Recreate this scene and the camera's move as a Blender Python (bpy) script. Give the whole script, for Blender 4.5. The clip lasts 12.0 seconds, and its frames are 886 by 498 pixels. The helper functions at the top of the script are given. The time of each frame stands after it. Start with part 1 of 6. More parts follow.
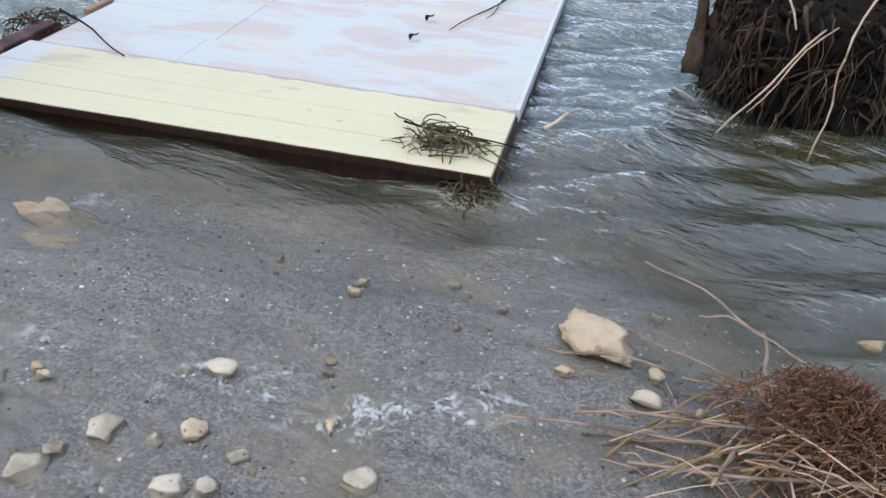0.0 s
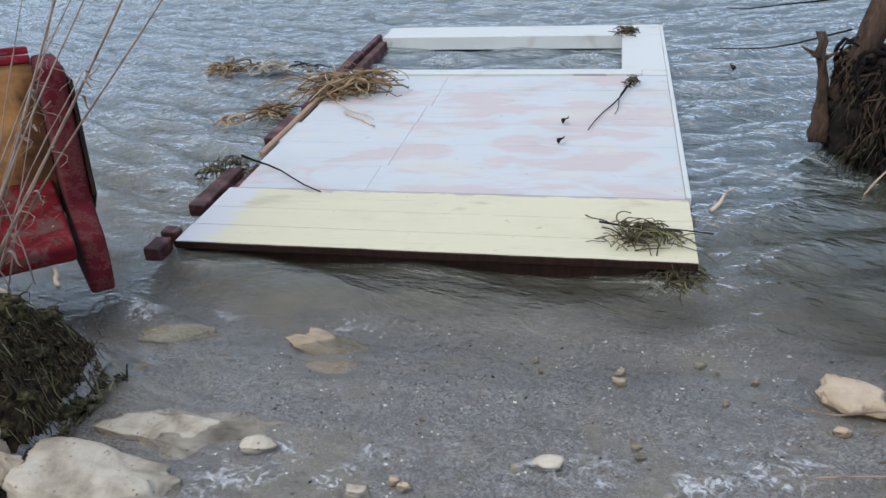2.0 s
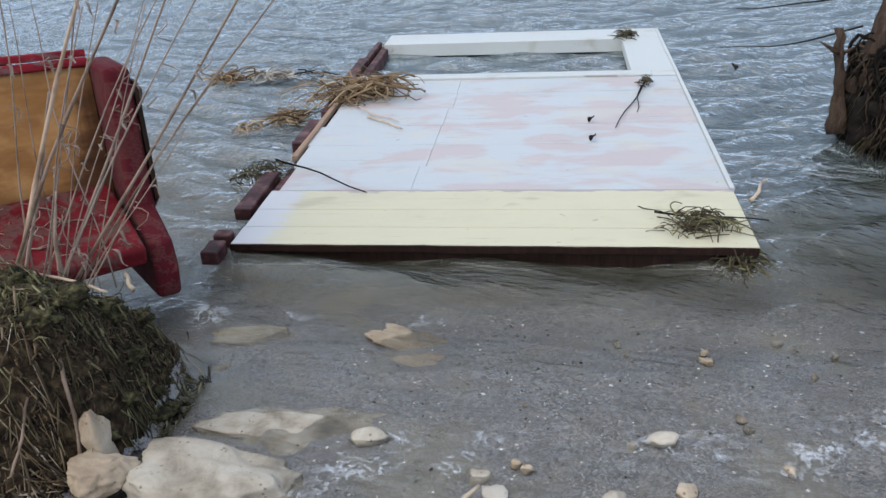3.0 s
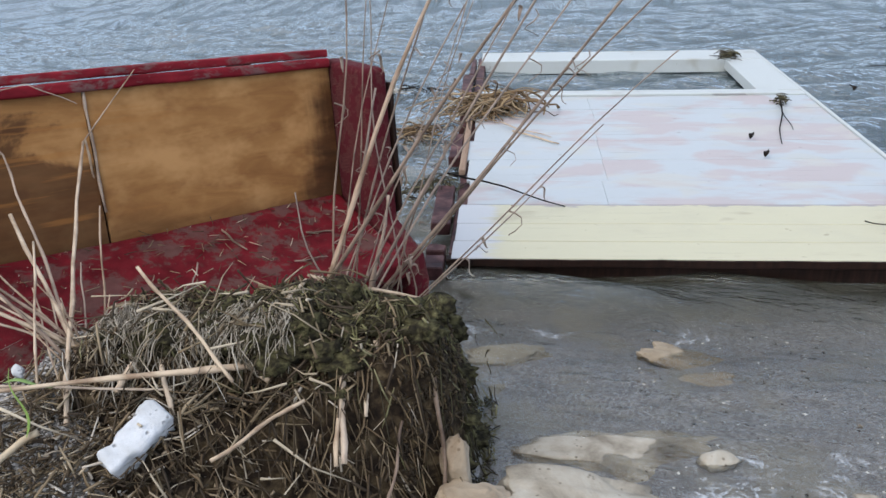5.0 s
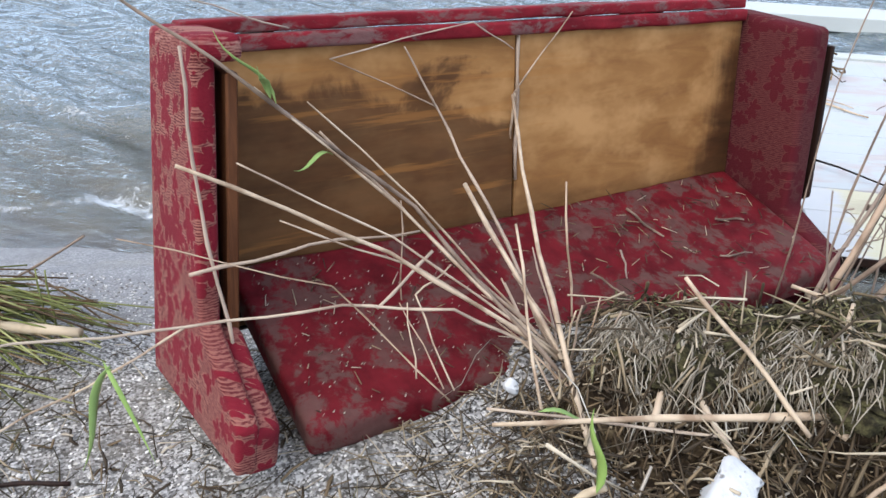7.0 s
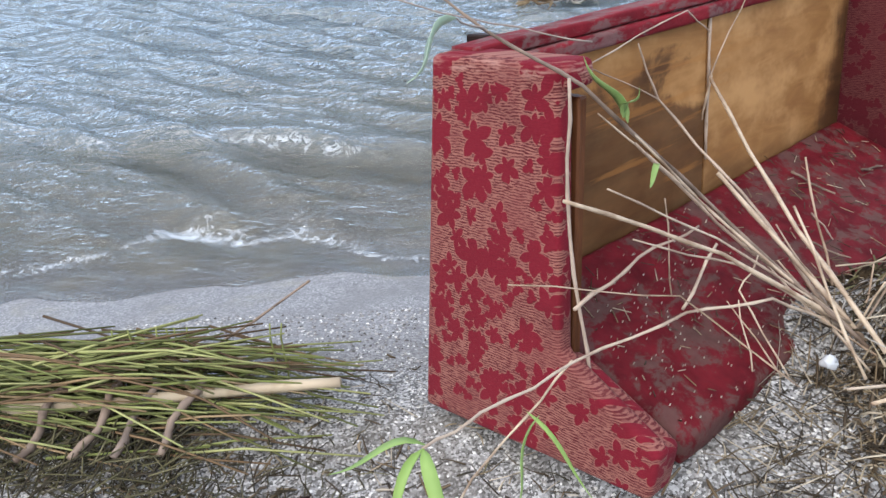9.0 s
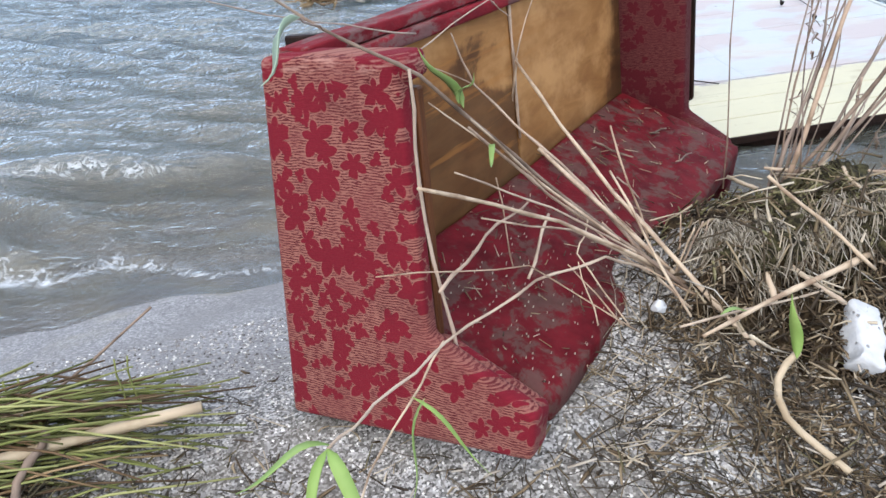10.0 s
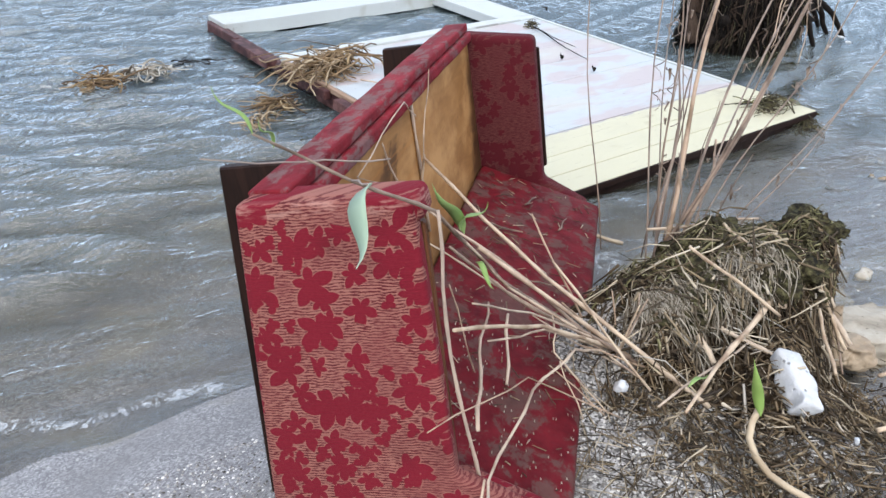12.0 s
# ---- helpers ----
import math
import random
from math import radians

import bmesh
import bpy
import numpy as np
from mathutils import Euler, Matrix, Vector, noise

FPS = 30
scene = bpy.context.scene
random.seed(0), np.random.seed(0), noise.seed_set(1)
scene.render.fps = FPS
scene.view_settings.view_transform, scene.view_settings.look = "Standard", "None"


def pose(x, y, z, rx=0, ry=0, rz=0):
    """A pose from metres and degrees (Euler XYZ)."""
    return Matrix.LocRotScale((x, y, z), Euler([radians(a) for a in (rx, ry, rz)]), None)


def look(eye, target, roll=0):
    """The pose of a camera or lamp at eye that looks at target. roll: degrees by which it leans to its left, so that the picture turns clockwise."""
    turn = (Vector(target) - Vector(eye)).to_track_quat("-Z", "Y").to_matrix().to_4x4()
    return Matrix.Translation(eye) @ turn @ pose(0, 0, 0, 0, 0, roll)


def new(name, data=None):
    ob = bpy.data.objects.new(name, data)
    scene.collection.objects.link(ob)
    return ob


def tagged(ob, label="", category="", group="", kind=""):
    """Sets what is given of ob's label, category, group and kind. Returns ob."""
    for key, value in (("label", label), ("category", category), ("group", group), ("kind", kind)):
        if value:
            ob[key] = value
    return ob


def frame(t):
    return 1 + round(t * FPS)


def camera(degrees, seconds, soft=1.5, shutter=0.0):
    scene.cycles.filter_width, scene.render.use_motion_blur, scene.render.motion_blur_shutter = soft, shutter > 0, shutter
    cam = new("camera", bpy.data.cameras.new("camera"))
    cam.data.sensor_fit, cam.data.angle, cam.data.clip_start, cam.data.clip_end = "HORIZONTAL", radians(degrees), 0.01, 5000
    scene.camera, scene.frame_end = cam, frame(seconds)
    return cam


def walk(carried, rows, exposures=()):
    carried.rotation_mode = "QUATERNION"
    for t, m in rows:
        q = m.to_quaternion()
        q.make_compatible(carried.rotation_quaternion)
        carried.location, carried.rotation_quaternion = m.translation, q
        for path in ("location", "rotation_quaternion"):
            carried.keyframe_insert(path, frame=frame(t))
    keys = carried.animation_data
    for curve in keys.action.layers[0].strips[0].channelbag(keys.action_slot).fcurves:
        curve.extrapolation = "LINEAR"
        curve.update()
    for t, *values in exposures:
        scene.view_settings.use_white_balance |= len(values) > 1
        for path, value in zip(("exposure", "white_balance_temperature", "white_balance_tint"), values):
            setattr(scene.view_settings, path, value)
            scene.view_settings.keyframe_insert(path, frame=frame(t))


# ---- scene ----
cam = camera(57.9, 12.0)
PATH = [
    (0, (-0.115, 0.102, 1.474), (-0.44, 1.72, 0.344), 3.7),
    (0.5, (-0.269, -0.036, 1.531), (-0.688, 1.627, 0.503), 0.8),
    (1, (-0.402, -0.199, 1.59), (-0.849, 1.479, 0.599), -0.3),
    (1.5, (-0.633, -0.289, 1.718), (-1.069, 1.385, 0.713), -1.2),
    (2, (-0.807, -0.278, 1.743), (-1.205, 1.422, 0.767), -4.1),
    (2.5, (-0.942, -0.321, 1.711), (-1.317, 1.397, 0.759), -5.0),
    (3, (-1.276, -0.425, 1.719), (-1.548, 1.312, 0.766), -3.8),
    (3.5, (-1.615, -0.488, 1.744), (-1.873, 1.264, 0.815), -4.0),
    (3.7, (-1.761, -0.478, 1.712), (-2.019, 1.27, 0.775), -4.1),
    (5.3, (-2.564, -0.363, 1.621), (-2.718, 1.42, 0.728), -1.8),
    (5.5, (-2.647, -0.268, 1.597), (-2.841, 1.507, 0.696), -2.9),
    (6, (-2.903, -0.175, 1.567), (-3.132, 1.589, 0.652), -1.7),
    (6.5, (-3.224, -0.13, 1.584), (-3.458, 1.596, 0.601), 1.2),
    (7, (-3.595, -0.109, 1.597), (-3.887, 1.573, 0.554), 1.2),
    (7.5, (-3.921, -0.092, 1.686), (-4.199, 1.538, 0.561), 0.7),
    (7.7, (-4.032, -0.112, 1.692), (-4.308, 1.514, 0.56), 0.8),
    (9.3, (-4.531, -0.108, 1.678), (-4.369, 1.542, 0.56), -1.6),
    (9.5, (-4.554, -0.158, 1.679), (-4.255, 1.466, 0.55), -0.3),
    (10, (-4.587, -0.117, 1.68), (-4.104, 1.465, 0.557), -0.4),
    (10.5, (-4.633, 0.031, 1.697), (-4.014, 1.576, 0.588), -0.9),
    (11, (-4.69, 0.115, 1.74), (-3.845, 1.569, 0.658), -0.3),
    (11.5, (-4.801, 0.169, 1.797), (-3.818, 1.559, 0.748), 0.8),
    (12, (-4.934, 0.219, 1.775), (-3.899, 1.589, 0.75), 2.2),
]
walk(cam, [(t, look(eye, target, roll)) for t, eye, target, roll in PATH],
     [(0, 0.38), (1, 0.22), (3.5, 0.14), (5.5, 0.22), (6.5, 0.52), (7.5, 0.62), (12, 0.58)])

# ---- light ----
world = bpy.data.worlds.new("world")
scene.world = world
world.use_nodes = True
wn = world.node_tree
sky = wn.nodes.new("ShaderNodeTexSky")
sky.sky_type = "NISHITA"
sky.sun_disc = False
sky.sun_elevation, sky.sun_rotation = radians(54), radians(219)
sky.air_density, sky.dust_density, sky.ozone_density = 1.6, 5.0, 1.0
grey = wn.nodes.new("ShaderNodeMixRGB")
grey.inputs["Fac"].default_value = 0.72
grey.inputs["Color2"].default_value = (4.25, 5.1, 6.75, 1)
wn.links.new(sky.outputs["Color"], grey.inputs["Color1"])
dome = wn.nodes.new("ShaderNodeTexCoord")
height = wn.nodes.new("ShaderNodeSeparateXYZ")
wn.links.new(dome.outputs["Generated"], height.inputs[0])
shade = wn.nodes.new("ShaderNodeMapRange")
for socket, value in (("From Min", 0.0), ("From Max", 1.0), ("To Min", 1.80), ("To Max", 1.26)):
    shade.inputs[socket].default_value = value
wn.links.new(height.outputs[2], shade.inputs["Value"])
clouds = wn.nodes.new("ShaderNodeVectorMath")
clouds.operation = "SCALE"
wn.links.new(grey.outputs["Color"], clouds.inputs[0])
wn.links.new(shade.outputs[0], clouds.inputs["Scale"])
wn.links.new(clouds.outputs[0], wn.nodes["Background"].inputs["Color"])
wn.nodes["Background"].inputs["Strength"].default_value = 0.122
sun = new("sun", bpy.data.lights.new("sun", "SUN"))
sun.data.energy, sun.data.angle, sun.data.color = 1.7, radians(68), (1.0, 0.98, 0.95)
sun.matrix_world = look((-6, -3, 9), (-2, 2, 0))

# ---- node helpers ----


class Mat:
    """A node material: n() adds a node, wired by socket name."""

    def __init__(self, name, rough=0.7, metallic=0.0, specular=0.22):
        self.m = bpy.data.materials.new(name)
        self.m.use_nodes = True
        self.t = self.m.node_tree
        self.b = self.t.nodes["Principled BSDF"]
        self.b.inputs["Roughness"].default_value = rough
        self.b.inputs["Metallic"].default_value = metallic
        self.b.inputs["Specular IOR Level"].default_value = specular
        self.out = self.t.nodes["Material Output"]

    def n(self, kind, ins=(), **props):
        node = self.t.nodes.new("ShaderNode" + kind)
        if "operation" in props:
            node.operation = props["operation"]
        if "use_clamp" in props:
            node.use_clamp = props["use_clamp"]
        if "blend_type" in props:
            node.blend_type = props["blend_type"]
        if "attribute_name" in props:
            node.attribute_name = props["attribute_name"]
        if "feature" in props:
            node.feature = props["feature"]
        if "interpolation_type" in props:
            node.interpolation_type = props["interpolation_type"]
        if "voronoi_dimensions" in props:
            node.voronoi_dimensions = props["voronoi_dimensions"]
        for k, v in dict(ins).items():
            self.put(node.inputs[k], v)
        return node

    def put(self, socket, v):
        if isinstance(v, bpy.types.NodeSocket):
            self.t.links.new(v, socket)
        else:
            socket.default_value = v

    def coord(self, scale=(1, 1, 1), rot=(0, 0, 0), kind="Object"):
        c = self.n("TexCoord")
        return self.n("Mapping", {"Vector": c.outputs[kind], "Scale": scale, "Rotation": rot}).outputs[0]

    def geo(self, scale=(1, 1, 1)):
        c = self.n("NewGeometry")
        return self.n("Mapping", {"Vector": c.outputs["Position"], "Scale": scale}).outputs[0]

    def noise(self, vec, scale, detail=4, rough=0.55, distort=0.0):
        return self.n("TexNoise", {"Vector": vec, "Scale": scale, "Detail": detail, "Roughness": rough, "Distortion": distort}).outputs["Fac"]

    def ramp(self, fac, stops, interp="LINEAR"):
        r = self.n("ValToRGB", {"Fac": fac})
        cr = r.color_ramp
        cr.interpolation = interp
        while len(cr.elements) < len(stops):
            cr.elements.new(0.5)
        for e, (p, c) in zip(cr.elements, stops):
            e.position = p
            e.color = (*c, 1) if len(c) == 3 else c
        return r.outputs["Color"]

    def mix(self, fac, a, b, blend="MIX"):
        x = self.n("MixRGB", {"Fac": fac}, blend_type=blend)
        for k, v in (("Color1", a), ("Color2", b)):
            self.put(x.inputs[k], (*v, 1) if isinstance(v, tuple) and len(v) == 3 else v)
        return x.outputs[0]

    def math(self, op, a, b=0.0, c=0.0, clamp=False):
        x = self.n("Math", operation=op, use_clamp=clamp)
        for i, v in enumerate((a, b, c)):
            self.put(x.inputs[i], v)
        return x.outputs[0]

    def step(self, v, lo, hi):
        return self.n("MapRange", {"Value": v, "From Min": lo, "From Max": hi}, interpolation_type="SMOOTHSTEP").outputs[0]

    def color(self, v):
        self.put(self.b.inputs["Base Color"], (*v, 1) if isinstance(v, tuple) and len(v) == 3 else v)

    def rough(self, v):
        self.put(self.b.inputs["Roughness"], v)

    def bump(self, h, strength=0.4, dist=0.01):
        x = self.n("Bump", {"Height": h, "Strength": strength, "Distance": dist})
        self.t.links.new(x.outputs[0], self.b.inputs["Normal"])
        return x.outputs[0]


# ---- materials ----
def rnd(m):
    return m.n("ObjectInfo").outputs["Random"]


def isle(m):
    return m.n("NewGeometry").outputs["Random Per Island"]


def make_sand():
    m = Mat("shell_sand", 0.85)
    g = m.geo()
    grain = m.n("TexVoronoi", {"Vector": g, "Scale": 175.0}).outputs["Color"]
    big = m.n("TexVoronoi", {"Vector": g, "Scale": 95.0}, feature="F1")
    sep = m.n("SeparateColor", {"Color": grain}).outputs[0]
    base = m.ramp(sep, [(0.0, (0.045, 0.043, 0.040)), (0.32, (0.150, 0.143, 0.135)), (0.68, (0.34, 0.33, 0.318)), (1.0, (0.60, 0.585, 0.565))])
    sepb = m.n("SeparateColor", {"Color": big.outputs["Color"]}).outputs[1]
    chips = m.step(sepb, 0.92, 0.95)
    chips = m.math("MULTIPLY", chips, m.step(big.outputs["Distance"], 0.55, 0.35))
    base = m.mix(chips, base, (0.68, 0.65, 0.58))
    fines = m.noise(g, 3.2, 5)
    base = m.mix(m.step(fines, 0.42, 0.68), base, m.mix(0.6, base, (0.13, 0.115, 0.095)))
    # sodden sand near the water's edge is darker; further down it turns dark olive-brown
    z = m.n("SeparateXYZ", {"Vector": g}).outputs[2]
    zz = m.math("ADD", z, m.math("MULTIPLY", m.noise(g, 1.7, 3), 0.06))
    wet = m.step(zz, 0.33, 0.19)
    wetc = m.mix(0.58, base, (0.208, 0.200, 0.206))
    silted = m.math("MULTIPLY", m.step(m.noise(g, 2.6, 5, 0.6), 0.48, 0.62), m.step(z, 0.13, 0.03))
    wetc = m.mix(m.math("MULTIPLY", silted, 0.55), wetc, (0.27, 0.245, 0.19))
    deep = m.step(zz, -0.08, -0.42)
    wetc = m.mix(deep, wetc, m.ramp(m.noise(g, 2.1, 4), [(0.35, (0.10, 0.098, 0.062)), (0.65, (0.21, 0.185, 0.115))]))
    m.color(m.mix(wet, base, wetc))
    m.rough(m.math("SUBTRACT", 0.9, m.math("MULTIPLY", wet, 0.55)))
    h = m.math("ADD", m.math("MULTIPLY", sep, 0.6), m.math("MULTIPLY", m.noise(g, 40, 4), 1.0))
    m.bump(m.math("MULTIPLY", h, m.math("SUBTRACT", 1.0, m.math("MULTIPLY", wet, 0.6))), 0.5, 0.006)
    return m.m


def make_water():
    m = Mat("lake_water")
    m.t.nodes.remove(m.b)
    g = m.geo()
    turned = m.n("Mapping", {"Vector": g, "Rotation": (0, 0, 0.22)}).outputs[0]
    long_ = m.n("Mapping", {"Vector": turned, "Scale": (0.45, 2.0, 1.0)}).outputs[0]
    cross = m.n("Mapping", {"Vector": g, "Scale": (0.8, 1.9, 1.0), "Rotation": (0, 0, -0.30)}).outputs[0]
    depth = m.n("Attribute", attribute_name="depth").outputs["Fac"]
    open_ = m.step(depth, 0.06, 0.32)
    deepish = m.step(depth, 0.015, 0.20)
    near_stump = m.n("Attribute", attribute_name="near_stump").outputs["Fac"]
    rip = m.math("ADD", m.math("MULTIPLY", m.noise(long_, 7.0, 3, 0.55, 0.3), 0.60), m.math("MULTIPLY", m.noise(cross, 13.0, 3, 0.55, 0.4), 0.34))
    rip = m.math("ADD", rip, m.math("MULTIPLY", m.noise(long_, 27.0, 3, 0.55, 0.3), 0.16))
    rip = m.math("ADD", rip, m.math("MULTIPLY", m.noise(cross, 50.0, 2, 0.5), 0.03))
    calm = m.math("ADD", 0.42, m.math("MULTIPLY", deepish, 0.58))
    calm = m.math("MULTIPLY", calm, m.math("SUBTRACT", 1.0, m.math("MULTIPLY", near_stump, 0.6)))
    bump = m.n("Bump", {"Height": m.math("MULTIPLY", rip, calm), "Strength": 1.0, "Distance": 0.085})
    gloss = m.n("BsdfGlossy", {"Color": (0.935, 0.985, 1.0, 1), "Roughness": 0.04, "Normal": bump.outputs[0]})
    clear = m.n("BsdfTransparent", {"Color": (0.94, 0.935, 0.91, 1)})
    silt = m.ramp(m.noise(g, 1.6, 5, 0.6, 0.5), [(0.3, (0.120, 0.110, 0.070)), (0.7, (0.215, 0.200, 0.150))])
    silt = m.mix(open_, silt, (0.060, 0.080, 0.086))
    # the stump's dark reflection and the olive bed, mixed into the murk colour
    silt = m.mix(near_stump, silt, (0.048, 0.044, 0.020))
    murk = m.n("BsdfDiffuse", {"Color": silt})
    cloud = m.math("MULTIPLY", depth, m.math("ADD", 0.35, m.math("MULTIPLY", m.noise(g, 2.3, 4), 1.2)))
    thick = m.math("SUBTRACT", 1.0, m.math("POWER", 2.718, m.math("MULTIPLY", cloud, m.math("SUBTRACT", -1.6, m.math("MULTIPLY", deepish, 2.2)))))
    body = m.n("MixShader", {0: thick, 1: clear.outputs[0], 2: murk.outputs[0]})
    fr = m.n("Fresnel", {"IOR": m.math("ADD", 1.36, m.math("MULTIPLY", open_, 0.80)), "Normal": bump.outputs[0]})
    wet = m.n("MixShader", {0: fr.outputs[0], 1: body.outputs[0], 2: gloss.outputs[0]})
    # froth: bubbly rags where the swash ends, small flecks further out
    where = m.n("Attribute", attribute_name="foam").outputs["Fac"]
    rags = m.noise(m.n("Mapping", {"Vector": g, "Scale": (1.0, 1.3, 1.0)}).outputs[0], 8.5, 8, 0.72, 0.8)
    torn = m.math("ABSOLUTE", m.math("SUBTRACT", m.noise(g, 13.0, 5, 0.65, 1.4), 0.5))
    clots = m.step(m.math("ADD", rags, m.math("MULTIPLY", where, 0.36)), 0.76, 0.98)
    strings = m.math("MULTIPLY", m.step(torn, 0.045, 0.008), m.step(m.math("ADD", rags, m.math("MULTIPLY", where, 0.36)), 0.62, 0.80))
    clots = m.math("MULTIPLY", m.math("MAXIMUM", clots, m.math("MULTIPLY", strings, 0.8)), m.step(where, 0.08, 0.35))
    flecks = m.step(m.noise(m.geo((1, 1.7, 1)), 15.0, 2, 0.5), 0.745, 0.77)
    flecks = m.math("MULTIPLY", flecks, m.step(m.noise(g, 0.8, 2), 0.45, 0.60))
    foam = m.math("MAXIMUM", clots, m.math("MULTIPLY", flecks, 0.55))
    white = m.n("BsdfDiffuse", {"Color": (0.70, 0.74, 0.77, 1)})
    last = m.n("MixShader", {0: m.math("MULTIPLY", foam, 0.62), 1: wet.outputs[0], 2: white.outputs[0]})
    m.t.links.new(last.outputs[0], m.out.inputs["Surface"])
    return m.m


def make_paint(name, under, top, worn, stain, third=None, seam=None, edge=None):
    """Weathered paint on boards: brushed-out patches, scratches and dirt; seam and edge: where it has peeled."""
    m = Mat(name, 0.5)
    g = m.geo()
    along = m.geo((1.2, 9.0, 1.0))
    tone = m.math("MULTIPLY", m.math("SUBTRACT", rnd(m), 0.5), 0.16)
    patch = m.noise(m.geo((1.0, 1.9, 1)), 2.3, 3, 0.5, 0.4)
    patch = m.math("ADD", m.math("ADD", patch, m.math("MULTIPLY", m.math("SUBTRACT", m.noise(m.geo((3.0, 40.0, 1)), 3.0, 3, 0.6), 0.5), 0.16)), tone)
    wear = m.step(patch, worn[0], worn[1])
    c = m.mix(wear, top, under)
    if third:
        c = m.mix(m.math("MULTIPLY", m.step(m.noise(m.geo((1.3, 3.4, 1)), 1.7, 3, 0.5, 0.5), 0.55, 0.66), 0.6), c, third)
    c = m.mix(m.math("MULTIPLY", m.noise(along, 14, 4), 0.30), c, stain)
    scr = m.step(m.noise(m.geo((2.0, 26.0, 1)), 9, 3, 0.6), 0.66, 0.72)
    c = m.mix(m.math("MULTIPLY", scr, 0.25), c, under)
    grime = m.math("MULTIPLY", m.step(m.noise(m.geo((1.0, 1.6, 1)), 1.3, 5, 0.65), 0.50, 0.72), m.noise(m.geo((3, 12, 1)), 6, 4, 0.7))
    c = m.mix(m.math("MULTIPLY", grime, 0.30), c, (0.27, 0.25, 0.22))
    crack = m.step(m.noise(m.geo((0.9, 70.0, 1)), 2.2, 2, 0.5), 0.70, 0.73)
    c = m.mix(m.math("MULTIPLY", crack, 0.55), c, (0.17, 0.15, 0.14))
    spots = m.step(m.noise(g, 21, 3, 0.5), 0.70, 0.74)
    c = m.mix(m.math("MULTIPLY", spots, 0.4), c, (0.16, 0.12, 0.09))
    xyz = m.n("SeparateXYZ", {"Vector": g})
    if seam:
        rag = m.math("MULTIPLY", m.math("SUBTRACT", m.noise(m.geo((2.2, 9.0, 1)), 4.0, 4, 0.6), 0.42), 0.10)
        bare = m.step(m.math("ADD", xyz.outputs[1], rag), seam - 0.006, seam + 0.004)
        c = m.mix(m.math("MULTIPLY", bare, 0.85), c, (0.30, 0.275, 0.29))
    if edge:
        rag = m.math("MULTIPLY", m.math("SUBTRACT", m.noise(m.geo((1.0, 6.0, 1)), 5.0, 4, 0.6), 0.5), 0.28)
        bare = m.step(m.math("ADD", xyz.outputs[0], rag), edge + 0.09, edge)
        c = m.mix(m.math("MULTIPLY", bare, 0.85), c, (0.46, 0.47, 0.50))
    m.color(c)
    m.bump(m.math("ADD", m.noise(along, 30, 4), m.math("MULTIPLY", wear, 0.3)), 0.25, 0.003)
    return m.m


def make_wood(name, dark, light, axis=(1.0, 14.0, 14.0), rough=0.7, scale=3.0, kind="Object"):
    m = Mat(name, rough, specular=0.12)
    v = m.coord(axis, kind=kind)
    f = m.noise(v, scale, 6, 0.65, 0.8)
    c = m.ramp(f, [(0.3, dark), (0.7, light)])
    c = m.mix(m.math("MULTIPLY", m.noise(m.coord(kind=kind), 2.0, 3), 0.5), c, dark)
    m.color(c)
    m.bump(f, 0.35, 0.004)
    return m.m


def leaf_mask(m, uv, scale, lobes, seed, size, keep):
    """Lobed leaf shapes, one to a cell, turned by chance."""
    vec = m.n("Mapping", {"Vector": uv, "Location": (seed, seed * 1.7, 0)}).outputs[0]
    vor = m.n("TexVoronoi", {"Vector": vec, "Scale": scale, "Randomness": 0.75}, voronoi_dimensions="2D")
    at = vor.outputs["Position"]
    d = m.n("VectorMath", {0: vec, 1: at}, operation="SUBTRACT").outputs[0]
    s = m.n("SeparateXYZ", {"Vector": d})
    ang = m.math("ARCTAN2", s.outputs[1], s.outputs[0])
    rc = m.n("SeparateColor", {"Color": vor.outputs["Color"]})
    ang = m.math("ADD", ang, m.math("MULTIPLY", rc.outputs[0], 6.28))
    r = m.n("VectorMath", {0: d}, operation="LENGTH").outputs["Value"]
    wave = m.math("PINGPONG", m.math("MULTIPLY", m.math("ADD", ang, 20.0), lobes / 6.2832), 0.5)
    wave = m.math("MULTIPLY", wave, 2.0)
    rad = m.math("MULTIPLY", m.math("ADD", 0.34, m.math("MULTIPLY", m.math("POWER", wave, 0.65), 0.66)), size)
    # one long lobe at the tip, short ones by the stalk
    rad = m.math("MULTIPLY", rad, m.math("ADD", 0.92, m.math("MULTIPLY", m.math("COSINE", m.math("SUBTRACT", ang, math.pi / lobes)), 0.30)))
    rad = m.math("MULTIPLY", rad, m.math("ADD", 0.75, m.math("MULTIPLY", rc.outputs[1], 0.4)))
    gap = m.math("SUBTRACT", rad, r)
    clump = m.noise(m.n("Mapping", {"Vector": at, "Scale": (1.0, 0.45, 1.0)}).outputs[0], 5.5, 1)
    grown = m.math("MULTIPLY", m.math("LESS_THAN", rc.outputs[2], keep), m.math("GREATER_THAN", clump, 0.45))
    return m.math("MULTIPLY", m.step(gap, -0.0008, 0.0008), grown), m.math("MULTIPLY", m.step(gap, -0.0055, -0.0025), grown)


